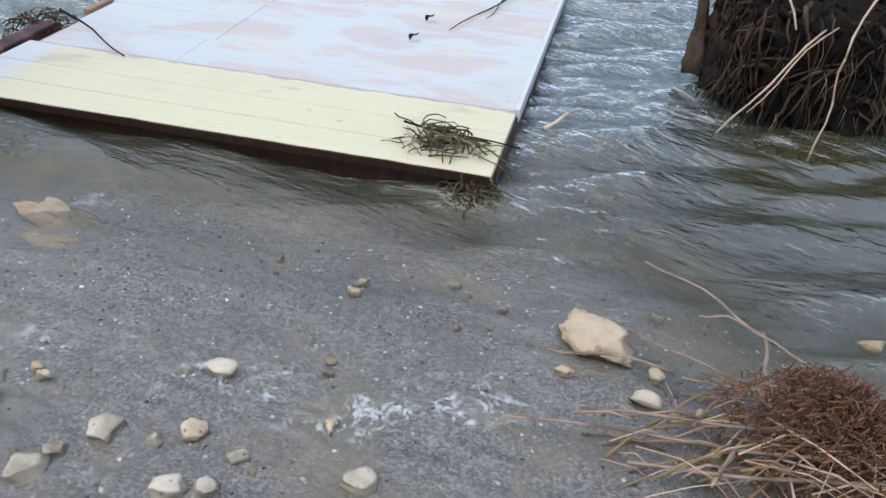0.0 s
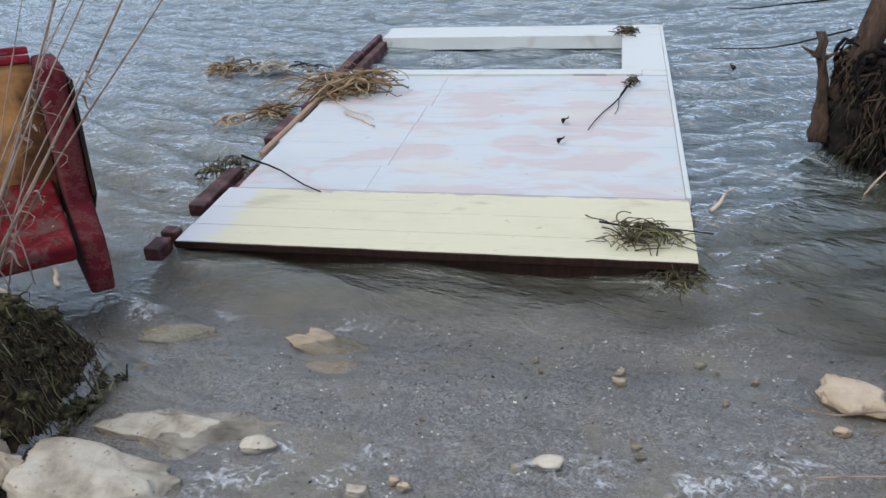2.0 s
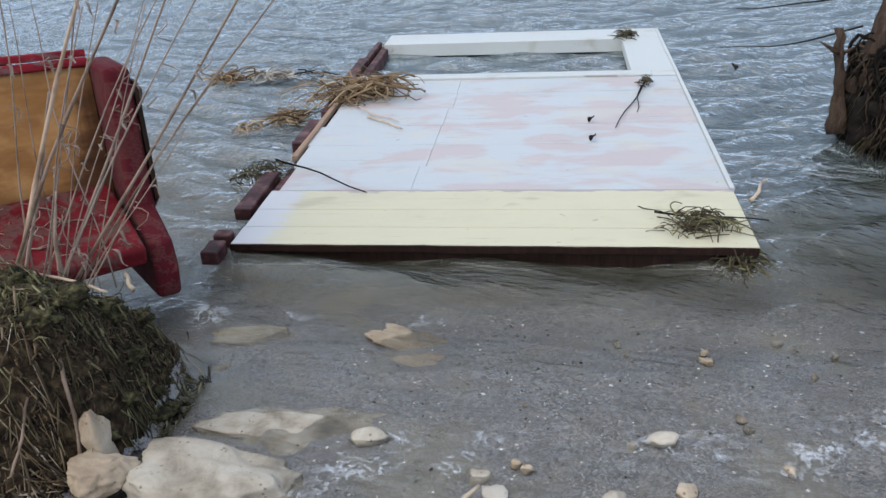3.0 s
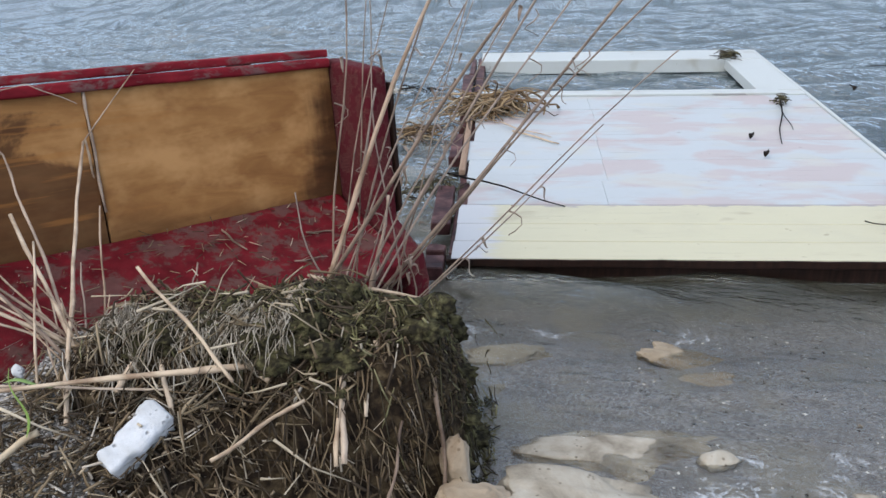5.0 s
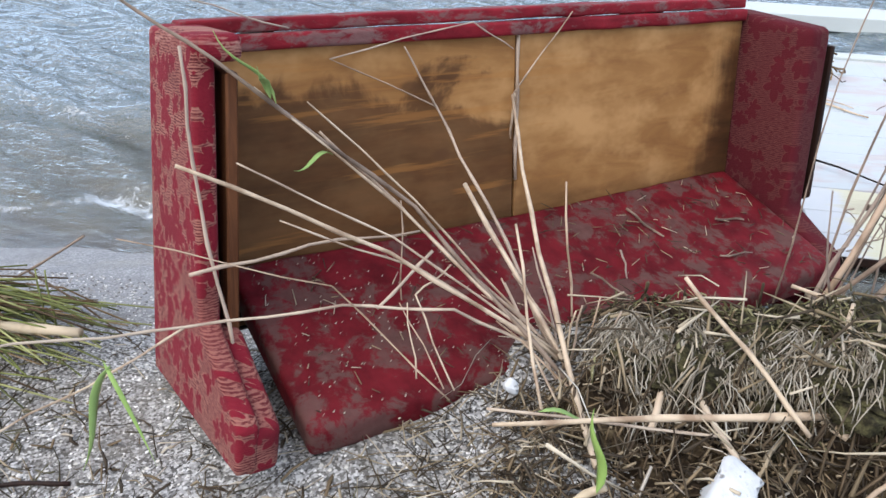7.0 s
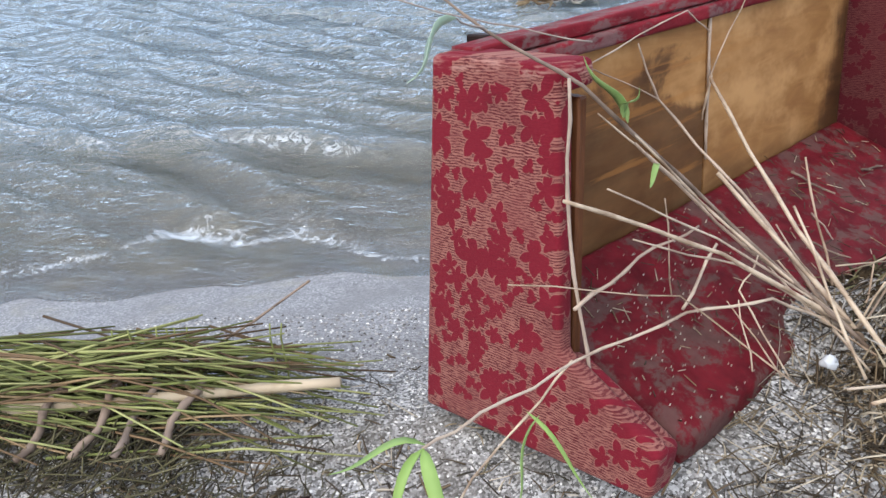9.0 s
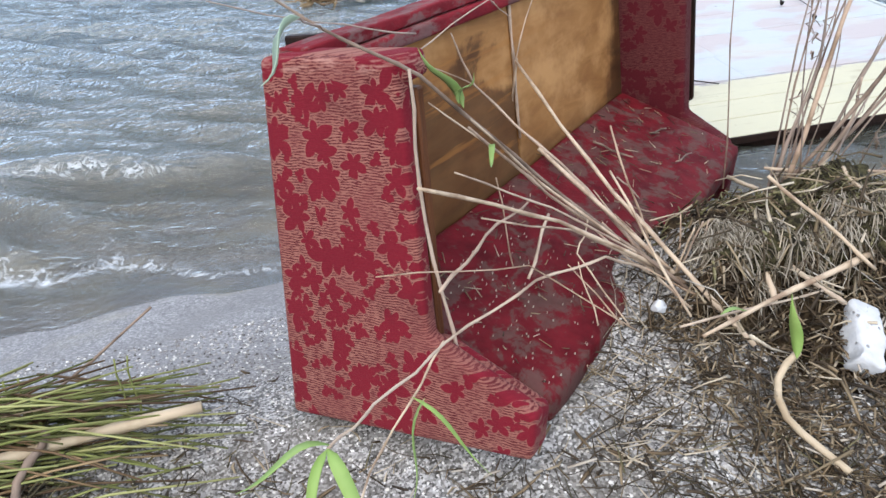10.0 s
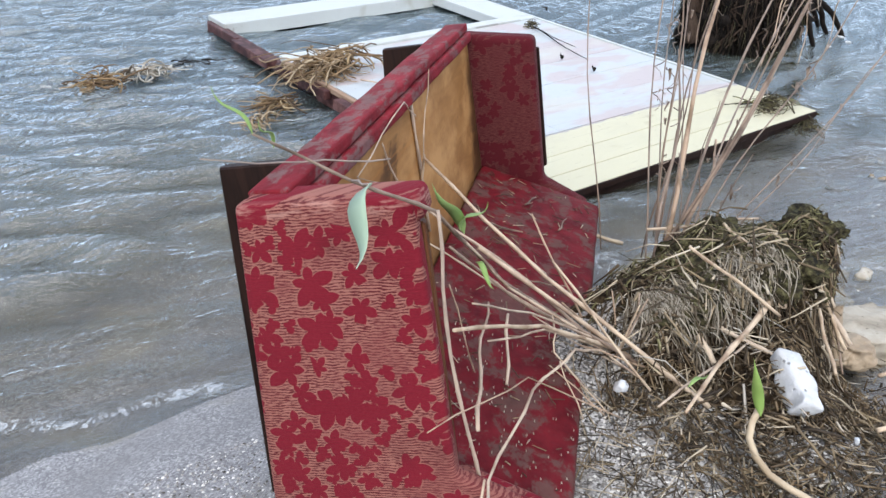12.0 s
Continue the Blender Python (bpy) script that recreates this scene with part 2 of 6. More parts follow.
def make_floral(name, dark_spread):
    """Cloth with leaves on a ribbed ground; the argument sets how far its dark patches spread."""
    m = Mat(name, 0.9, specular=0.06)
    c = m.n("TexCoord").outputs["Object"]
    s = m.n("SeparateXYZ", {"Vector": c})
    u = m.math("ADD", s.outputs[1], s.outputs[0])
    uv = m.n("CombineXYZ", {0: u, 1: s.outputs[2], 2: 0.0}).outputs[0]
    leaves, halo = leaf_mask(m, uv, 11.5, 5, 0.3, 0.047, 0.80)
    more, halo_more = leaf_mask(m, uv, 17.0, 5, 2.2, 0.034, 0.66)
    small, _ = leaf_mask(m, uv, 27.0, 3, 4.1, 0.021, 0.60)
    pat = m.math("MAXIMUM", m.math("MAXIMUM", leaves, more), small)
    wob = m.math("MULTIPLY", m.noise(m.n("Mapping", {"Vector": uv, "Scale": (26, 11, 1)}).outputs[0], 1.0, 3), 0.014)
    lines = m.math("SINE", m.math("MULTIPLY", m.math("ADD", s.outputs[2], wob), 1080.0))
    breaks = m.noise(m.n("Mapping", {"Vector": uv, "Scale": (58, 330, 1)}).outputs[0], 1.0, 3, 0.7)
    weave = m.step(m.math("ADD", m.math("MULTIPLY", lines, 0.45), m.math("MULTIPLY", breaks, 5.4)), 2.2, 3.1)
    ground = m.mix(weave, (0.085, 0.013, 0.016), (0.265, 0.112, 0.088))
    ground = m.mix(m.math("MULTIPLY", m.step(m.noise(uv, 7.0, 4, 0.6), 0.42, 0.64), 0.45), ground, (0.165, 0.045, 0.042))
    ground = m.mix(m.math("MULTIPLY", m.math("MAXIMUM", halo, halo_more), 0.55), ground, (0.27, 0.110, 0.088))
    fade = m.noise(c, 3.0, 4)
    red = m.mix(fade, (0.095, 0.005, 0.011), (0.175, 0.011, 0.021))
    red = m.mix(m.math("MULTIPLY", m.noise(uv, 160.0, 2), 0.35), red, (0.24, 0.03, 0.04))
    col = m.mix(pat, ground, red)
    # threads rubbed bare along the top fold
    rubbed = m.math("MULTIPLY", m.math("MULTIPLY", m.step(s.outputs[2], 0.790, 0.808), m.step(s.outputs[2], 0.826, 0.820)), m.step(m.noise(m.n("Mapping", {"Vector": uv, "Scale": (12, 60, 1)}).outputs[0], 1.0, 4, 0.6), 0.48, 0.62))
    col = m.mix(m.math("MULTIPLY", rubbed, 0.6), col, (0.40, 0.22, 0.18))
    # uneven dark patches; on the far arm they cover most of the cloth
    dirt = m.step(m.noise(c, 4.5, 5, 0.6), 0.62 - dark_spread, 0.82 - dark_spread)
    col = m.mix(m.math("MULTIPLY", dirt, 0.35 + dark_spread), col, (0.055, 0.010, 0.013))
    m.color(col)
    m.put(m.b.inputs["Sheen Weight"], 0.03)
    m.bump(m.math("ADD", m.math("MULTIPLY", weave, 0.5), m.math("MULTIPLY", pat, 0.7)), 0.5, 0.002)
    return m.m


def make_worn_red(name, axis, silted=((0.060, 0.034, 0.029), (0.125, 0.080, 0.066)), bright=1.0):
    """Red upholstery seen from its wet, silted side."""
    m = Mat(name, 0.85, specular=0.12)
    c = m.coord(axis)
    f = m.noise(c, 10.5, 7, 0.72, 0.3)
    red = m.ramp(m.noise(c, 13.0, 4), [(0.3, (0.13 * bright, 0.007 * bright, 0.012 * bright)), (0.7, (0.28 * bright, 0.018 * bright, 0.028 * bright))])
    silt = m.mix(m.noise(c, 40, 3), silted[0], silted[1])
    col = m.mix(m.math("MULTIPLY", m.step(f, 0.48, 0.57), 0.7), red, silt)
    m.color(col)
    m.rough(m.math("ADD", 0.5, m.math("MULTIPLY", f, 0.4)))
    m.bump(m.math("ADD", f, m.noise(c, 60, 3)), 0.4, 0.004)
    return m.m


def make_ply():
    m = Mat("stained_plywood", 0.6, specular=0.15)
    c = m.coord()
    v = m.coord((1.4, 1.0, 7.0))
    f = m.noise(v, 1.6, 6, 0.6, 1.2)
    col = m.ramp(f, [(0.25, (0.195, 0.082, 0.026)), (0.5, (0.285, 0.134, 0.043)), (0.75, (0.39, 0.198, 0.071))])
    mott = m.noise(m.coord((2, 1, 3)), 2.3, 4, 0.6)
    col = m.mix(m.step(mott, 0.42, 0.7), col, (0.45, 0.240, 0.092))
    soak = m.math("SUBTRACT", m.noise(m.coord((1.0, 1, 1.6)), 2.6, 6, 0.6, 0.6), 0.5)
    ragged = m.math("SUBTRACT", m.noise(m.coord((9.0, 1, 1.5)), 3.0, 4, 0.6), 0.5)
    s = m.n("SeparateXYZ", {"Vector": c})
    x, z = s.outputs[0], s.outputs[2]
    # the tide mark on the left sheet, and the soaked corner of the right one
    mark = m.math("ADD", m.math("SUBTRACT", 0.66, m.math("MULTIPLY", x, 0.06)), m.math("ADD", m.math("MULTIPLY", soak, 0.80), m.math("MULTIPLY", ragged, 0.10)))
    low = m.step(m.math("SUBTRACT", z, mark), 0.05, -0.04)
    low = m.math("MULTIPLY", low, m.step(x, 1.02, 0.99))
    corner = m.math("ADD", m.math("ADD", x, m.math("MULTIPLY", m.math("SUBTRACT", 0.45, z), 0.30)), m.math("ADD", m.math("MULTIPLY", soak, 0.30), m.math("MULTIPLY", ragged, 0.10)))
    corner = m.step(corner, 1.73, 1.86)
    # both sheets darker along the foot, by the seat
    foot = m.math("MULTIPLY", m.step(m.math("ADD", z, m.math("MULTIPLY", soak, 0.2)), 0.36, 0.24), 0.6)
    darkened = m.math("MAXIMUM", m.math("MAXIMUM", m.math("MULTIPLY", low, 0.85), corner), foot)
    col = m.mix(m.math("MULTIPLY", darkened, 0.93), col, m.ramp(m.noise(v, 2.4, 4, 0.6), [(0.35, (0.030, 0.012, 0.006)), (0.65, (0.085, 0.034, 0.013))]))
    streak = m.math("MULTIPLY", m.step(m.noise(m.coord((0.6, 1, 9.0)), 3.1, 4, 0.6), 0.56, 0.66), m.step(x, 1.5, 0.9))
    col = m.mix(m.math("MULTIPLY", streak, 0.45), col, (0.36, 0.155, 0.040))
    knot = m.n("TexVoronoi", {"Vector": m.coord((3.2, 0.01, 6.0)), "Scale": 1.0}).outputs["Distance"]
    col = m.mix(m.math("MULTIPLY", m.step(knot, 0.13, 0.06), 0.8), col, (0.10, 0.045, 0.018))
    m.color(col)
    m.bump(f, 0.2, 0.003)
    return m.m


def make_straw(name, stops, rough=0.75):
    """Dead stems: every island takes a tone of its own."""
    m = Mat(name, rough)
    c = m.ramp(isle(m), stops)
    g = m.geo()
    c = m.mix(m.math("MULTIPLY", m.noise(g, 35, 4), 0.6), c, (0.10, 0.075, 0.05))
    m.color(c)
    m.bump(m.noise(g, 90, 3), 0.3, 0.002)
    return m.m


def make_cane(name="dry_cane", pale=(0.53, 0.415, 0.295), brown=(0.27, 0.185, 0.12)):
    m = Mat(name, 0.5)
    g = m.geo()
    f = m.noise(g, 11, 4)
    c = m.mix(m.step(f, 0.42, 0.66), pale, brown)
    c = m.mix(m.math("MULTIPLY", m.math("SUBTRACT", rnd(m), 0.3), 0.5, clamp=True), c, (0.42, 0.36, 0.32))
    m.color(c)
    m.bump(m.noise(g, 120, 3), 0.25, 0.002)
    return m.m


def make_leaf(name="green_reed_leaf", deep=(0.13, 0.23, 0.045), fresh=(0.29, 0.40, 0.12)):
    m = Mat(name, 0.45)
    g = m.geo()
    c = m.mix(m.noise(g, 16, 3), deep, fresh)
    c = m.mix(m.math("MULTIPLY", rnd(m), 0.35), c, (0.22, 0.30, 0.15))
    m.color(c)
    m.put(m.b.inputs["Subsurface Weight"], 0.0)
    return m.m


def make_rock(name, a, b, c3, rough=0.85):
    m = Mat(name, rough)
    g = m.geo()
    f = m.noise(g, 6.5, 7, 0.62, 0.3)
    c = m.ramp(f, [(0.28, c3), (0.48, b), (0.7, a)])
    pits = m.n("TexVoronoi", {"Vector": g, "Scale": 45.0}).outputs["Distance"]
    c = m.mix(m.math("MULTIPLY", m.step(pits, 0.28, 0.1), m.step(m.noise(g, 12, 3), 0.48, 0.6)), c, c3)
    c = m.mix(m.math("MULTIPLY", rnd(m), 0.35), c, b)
    z = m.n("SeparateXYZ", {"Vector": g}).outputs[2]
    m.color(m.mix(m.math("MULTIPLY", m.step(z, 0.03, -0.06), 0.55), c, (0.16, 0.14, 0.09)))
    m.bump(m.math("ADD", f, m.math("MULTIPLY", m.noise(g, 55, 4), 0.35)), 0.7, 0.012)
    return m.m


def make_plain(name, stops, scale=9.0, rough=0.8, bump=0.3, spec=0.15):
    m = Mat(name, rough, specular=spec)
    g = m.geo()
    f = m.noise(g, scale, 6, 0.6)
    m.color(m.ramp(f, stops))
    m.bump(m.noise(g, scale * 6, 4), bump, 0.004)
    return m.m


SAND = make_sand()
WATER = make_water()
BARESTRIP = make_wood("bare_tan_wood", (0.20, 0.125, 0.085), (0.40, 0.29, 0.21), (14.0, 1.2, 14.0), 0.8)
YELLOW = make_paint("cream_paint", (0.40, 0.36, 0.26), (0.515, 0.485, 0.345), (0.66, 0.76), (0.44, 0.40, 0.28), None, 3.10, -2.56)
WHITE = make_paint("washed_out_paint", (0.425, 0.372, 0.362), (0.425, 0.462, 0.472), (0.48, 0.60), (0.42, 0.40, 0.41), (0.47, 0.46, 0.40))
CLEANWHITE = make_paint("white_paint", (0.36, 0.35, 0.31), (0.47, 0.50, 0.49), (0.62, 0.74), (0.40, 0.39, 0.35))
PLASTIC = make_plain("dark_red_paint", [(0.3, (0.022, 0.009, 0.010)), (0.5, (0.060, 0.025, 0.024)), (0.72, (0.165, 0.085, 0.075))], 9, 0.55)
# near black also to carry the shade under the wall panel
DARKWOOD = make_wood("dark_wet_wood", (0.007, 0.004, 0.003), (0.034, 0.016, 0.011), (14.0, 14.0, 1.2), 0.5)
BROWNWOOD = make_wood("varnished_brown_wood", (0.06, 0.022, 0.010), (0.17, 0.065, 0.026), (14.0, 14.0, 1.2), 0.45)
FLORAL = make_floral("floral_upholstery", 0.08)
# darker copy of the cloth for the far arm
FAR_FLORAL = make_floral("darker_floral_upholstery", 0.42)
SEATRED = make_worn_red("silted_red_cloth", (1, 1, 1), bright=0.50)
ROLLRED = make_worn_red("faded_red_piping", (0.8, 1.6, 1.6), ((0.10, 0.062, 0.058), (0.19, 0.135, 0.122)), 0.80)
PLY = make_ply()
STRAW = make_straw("bleached_straw", [(0.0, (0.010, 0.007, 0.004)), (0.45, (0.065, 0.044, 0.022)), (0.70, (0.30, 0.23, 0.135)), (1.0, (0.70, 0.61, 0.47))])
WEED = make_straw("matted_green_weed", [(0.0, (0.010, 0.009, 0.005)), (0.5, (0.036, 0.034, 0.015)), (0.85, (0.10, 0.095, 0.040)), (1.0, (0.24, 0.22, 0.12))])
GREENREED = make_straw("fresh_cut_reed", [(0.0, (0.06, 0.075, 0.018)), (0.5, (0.21, 0.25, 0.065)), (1.0, (0.42, 0.43, 0.17))])
RUST = make_straw("rust_coloured_roots", [(0.0, (0.035, 0.013, 0.008)), (0.6, (0.125, 0.045, 0.024)), (1.0, (0.23, 0.10, 0.05))])
BLEACHED = make_straw("bleached_grass", [(0.0, (0.12, 0.10, 0.075)), (0.4, (0.34, 0.31, 0.25)), (1.0, (0.66, 0.63, 0.56))])
CANE = make_cane()
BROWNCANE = make_cane("brown_cane", (0.24, 0.175, 0.13), (0.11, 0.076, 0.055))
YELLOWCANE = make_cane("yellow_cane", (0.46, 0.37, 0.255), (0.33, 0.25, 0.16))
LEAF = make_leaf()
PALELEAF = make_leaf("pale_reed_leaf", (0.25, 0.35, 0.24), (0.36, 0.44, 0.33))
LIMESTONE = make_rock("pale_limestone", (0.50, 0.465, 0.40), (0.35, 0.31, 0.245), (0.13, 0.105, 0.075))
TANSTONE = make_rock("tan_stone", (0.46, 0.39, 0.30), (0.34, 0.27, 0.19), (0.17, 0.12, 0.08))
SNAGWOOD = make_wood("weathered_snag_wood", (0.022, 0.014, 0.010), (0.105, 0.072, 0.052), (9.0, 9.0, 1.3), 0.85, 4.0)
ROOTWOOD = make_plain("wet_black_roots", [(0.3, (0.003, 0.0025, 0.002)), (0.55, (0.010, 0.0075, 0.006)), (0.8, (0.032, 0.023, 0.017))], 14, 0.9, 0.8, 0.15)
TUFT = make_straw("grey_dead_grass", [(0.0, (0.08, 0.064, 0.042)), (0.4, (0.27, 0.23, 0.17)), (1.0, (0.60, 0.545, 0.45))])
GREYCANE = make_cane("grey_brown_cane", (0.42, 0.305, 0.215), (0.21, 0.142, 0.092))
MOSS = make_straw("olive_moss_scraps", [(0.0, (0.009, 0.008, 0.004)), (0.45, (0.058, 0.055, 0.021)), (0.75, (0.17, 0.163, 0.066)), (1.0, (0.36, 0.335, 0.18))])
FRINGE = make_straw("wet_brown_fringe", [(0.0, (0.006, 0.004, 0.003)), (0.5, (0.030, 0.021, 0.011)), (0.8, (0.085, 0.060, 0.028)), (1.0, (0.17, 0.11, 0.055))])
SCRAPS = make_straw("brown_leaf_scraps", [(0.0, (0.014, 0.010, 0.007)), (0.45, (0.080, 0.052, 0.028)), (0.75, (0.22, 0.155, 0.085)), (0.92, (0.42, 0.335, 0.22)), (1.0, (0.58, 0.52, 0.44))])


def make_foam():
    m = Mat("weathered_polystyrene", 0.85)
    g = m.geo()
    c = m.ramp(m.noise(g, 18, 5), [(0.3, (0.42, 0.42, 0.41)), (0.55, (0.52, 0.53, 0.54)), (0.75, (0.63, 0.64, 0.65))])
    pit = m.step(m.n("TexVoronoi", {"Vector": g, "Scale": 60.0}).outputs["Distance"], 0.34, 0.10)
    pit = m.math("MULTIPLY", pit, m.step(m.noise(g, 22, 3), 0.52, 0.66))
    m.color(m.mix(m.math("MULTIPLY", pit, 0.8), c, (0.16, 0.15, 0.14)))
    m.bump(m.math("SUBTRACT", m.math("MULTIPLY", m.noise(g, 60, 4), 0.8), pit), 0.9, 0.006)
    return m.m


CLOD = make_plain("olive_weed_clods", [(0.28, (0.007, 0.006, 0.004)), (0.45, (0.024, 0.020, 0.011)), (0.6, (0.078, 0.070, 0.032)), (0.78, (0.18, 0.165, 0.085))], 42, 0.95, 1.0)
FOAM = make_foam()
CRUMBS = Mat("shell_crumbs", 0.75)
CRUMBS.color(CRUMBS.ramp(isle(CRUMBS), [(0.0, (0.05, 0.045, 0.04)), (0.4, (0.22, 0.20, 0.18)), (0.72, (0.44, 0.42, 0.39)), (1.0, (0.80, 0.78, 0.74))]))
CRUMBS = CRUMBS.m
MUD = make_plain("dark_root_mat", [(0.30, (0.003, 0.0025, 0.002)), (0.48, (0.026, 0.017, 0.010)), (0.60, (0.070, 0.049, 0.026)), (0.78, (0.15, 0.115, 0.068))], 26, 0.95, 1.0)


# ---- mesh helpers ----
# The sofa and the bank are laid out in coordinates of their own, which BANK_LIE sets into the world.
BANK_LIE = Matrix(((0.9696, 0.0204, -0.0307, -0.0919), (-0.0214, 0.9695, -0.0315, 0.0898), (0.0300, 0.0322, 0.9693, -0.0206), (0, 0, 0, 1)))
LIE = [Matrix.Identity(4)]


def link(name, mesh, material, parent=None, label=""):
    ob = new(name, mesh)
    if material and not mesh.materials:
        mesh.materials.append(material)
    if parent:
        ob.parent = parent
    else:
        ob.matrix_world = LIE[0]
    if label:
        ob["label"] = label
    return ob


def part(name, bm, material, parent=None, label="", smooth=False):
    me = bpy.data.meshes.new(name)
    bm.to_mesh(me)
    bm.free()
    if smooth:
        me.shade_smooth()
    return link(name, me, material, parent, label)


def raw(name, verts, faces, material, parent=None, label="", smooth=True):
    me = bpy.data.meshes.new(name)
    me.from_pydata([tuple(v) for v in verts], [], faces)
    me.update()
    if smooth:
        me.shade_smooth()
    return link(name, me, material, parent, label)


def thing(name, label, category, m=None, group="", kind=""):
    ob = new(name)
    ob.empty_display_size = 0.05
    if m:
        ob.matrix_world = LIE[0] @ m
    return tagged(ob, label, category, group, kind)


def box(x0, x1, y0, y1, z0, z1, bevel=0.006, segs=2, rough=0.0, seed=0, cuts=0):
    """A box with rounded edges; rough: uneven by that much."""
    bm = bmesh.new()
    bmesh.ops.create_cube(bm, size=1)
    bmesh.ops.scale(bm, vec=(x1 - x0, y1 - y0, z1 - z0), verts=bm.verts)
    bmesh.ops.translate(bm, vec=((x0 + x1) / 2, (y0 + y1) / 2, (z0 + z1) / 2), verts=bm.verts)
    if bevel:
        sharp = [e for e in bm.edges if len(e.link_faces) == 2 and e.calc_face_angle(0) > 1.0]
        bmesh.ops.bevel(bm, geom=sharp, offset=bevel, segments=segs, affect="EDGES", profile=0.6)
    if cuts:
        axis = max(range(3), key=lambda i: (x1 - x0, y1 - y0, z1 - z0)[i])
        lo, hi = (x0, y0, z0)[axis] + bevel, (x1, y1, z1)[axis] - bevel
        way = [0, 0, 0]
        way[axis] = 1
        for i in range(1, cuts + 1):
            at = [0, 0, 0]
            at[axis] = lo + (hi - lo) * i / (cuts + 1)
            bmesh.ops.bisect_plane(bm, geom=bm.verts[:] + bm.edges[:] + bm.faces[:], plane_co=at, plane_no=way)
    if rough:
        for v in bm.verts:
            p = v.co * 9 + Vector((seed, seed * 2.3, 0))
            v.co += rough * Vector((noise.noise(p), noise.noise(p + Vector((7, 0, 0))), noise.noise(p + Vector((0, 9, 0)))))
    return bm


def prism(poly, lo, hi, axis="X", bevel=0.01, segs=3):
    """A flat outline pushed through from lo to hi along an axis; bevelled all round."""
    bm = bmesh.new()

    def at(a, b, h):
        return {"X": (h, a, b), "Y": (a, h, b), "Z": (a, b, h)}[axis]
    low = [bm.verts.new(at(a, b, lo)) for a, b in poly]
    high = [bm.verts.new(at(a, b, hi)) for a, b in poly]
    n = len(poly)
    bm.faces.new(low)
    bm.faces.new(high[::-1])
    for i in range(n):
        bm.faces.new((low[i], high[i], high[(i + 1) % n], low[(i + 1) % n]))
    bmesh.ops.recalc_face_normals(bm, faces=bm.faces)
    if bevel:
        bmesh.ops.bevel(bm, geom=bm.edges[:], offset=bevel, segments=segs, affect="EDGES", profile=0.6)
    return bm


def tube_data(pts, radii, sides=6, v0=0):
    """Verts and faces of a tapered tube through pts."""
    pts = [Vector(p) for p in pts]
    verts, faces = [], []
    up = Vector((0.13, 0.21, 0.97))
    for i, p in enumerate(pts):
        d = (pts[min(i + 1, len(pts) - 1)] - pts[max(i - 1, 0)]).normalized()
        a = d.cross(up)
        if a.length < 0.1:
            a = d.cross(Vector((1, 0, 0)))
        a.normalize()
        b = d.cross(a)
        for k in range(sides):
            t = 2 * math.pi * k / sides
            verts.append(p + radii[i] * (math.cos(t) * a + math.sin(t) * b))
    for i in range(len(pts) - 1):
        for k in range(sides):
            q, r = v0 + i * sides + k, v0 + i * sides + (k + 1) % sides
            faces.append((q, r, r + sides, q + sides))
    faces.append(tuple(v0 + k for k in range(sides))[::-1])
    faces.append(tuple(v0 + (len(pts) - 1) * sides + k for k in range(sides)))
    return verts, faces


def bent(a, b, sag=0.0, wob=0.0, n=8, rng=random):
    """Points from a to b, sagging and crooked."""
    a, b = Vector(a), Vector(b)
    k1, k2 = rng.uniform(0, 6.3), rng.uniform(0, 6.3)
    side = (b - a).cross(Vector((0, 0, 1)))
    side = side.normalized() if side.length > 1e-4 else Vector((1, 0, 0))
    out = []
    for i in range(n + 1):
        t = i / n
        p = a.lerp(b, t)
        bow = math.sin(math.pi * t)
        p = p + Vector((0, 0, -sag * bow)) + wob * bow * (math.sin(k1 + 5 * t) * side + math.cos(k2 + 4 * t) * Vector((0, 0, 0.6)))
        out.append(p)
    return out


def cane_data(pts, r0, r1, joints=True, sides=7):
    """A reed stem: tapered, with swollen joints."""
    fine = []
    for i in range(len(pts) - 1):
        for k in range(2):
            fine.append(Vector(pts[i]).lerp(Vector(pts[i + 1]), k / 2))
    fine.append(Vector(pts[-1]))
    n = len(fine) - 1
    radii = []
    for i in range(n + 1):
        r = r0 + (r1 - r0) * i / n
        if joints and i % 4 == 2:
            r *= 1.22
        radii.append(max(r, 0.0006))
    return tube_data(fine, radii, sides)


def cane(name, pts, r0, r1, material, parent=None, label="", joints=True):
    v, f = cane_data(pts, r0, r1, joints)
    return raw(name, v, f, material, parent, label)


def strand_mesh(name, strands, material, label, category, sides=4, parent=None):
    """Many strands as one mesh: (pts, r0, r1) each."""
    verts, faces = [], []
    for pts, r0, r1 in strands:
        n = len(pts) - 1
        v, f = tube_data(pts, [r0 + (r1 - r0) * i / n for i in range(n + 1)], sides, len(verts))
        verts += v
        faces += f
    ob = raw(name, verts, faces, material, parent, label)
    if not parent:
        tagged(ob, label, category, kind="stuff")
    return ob


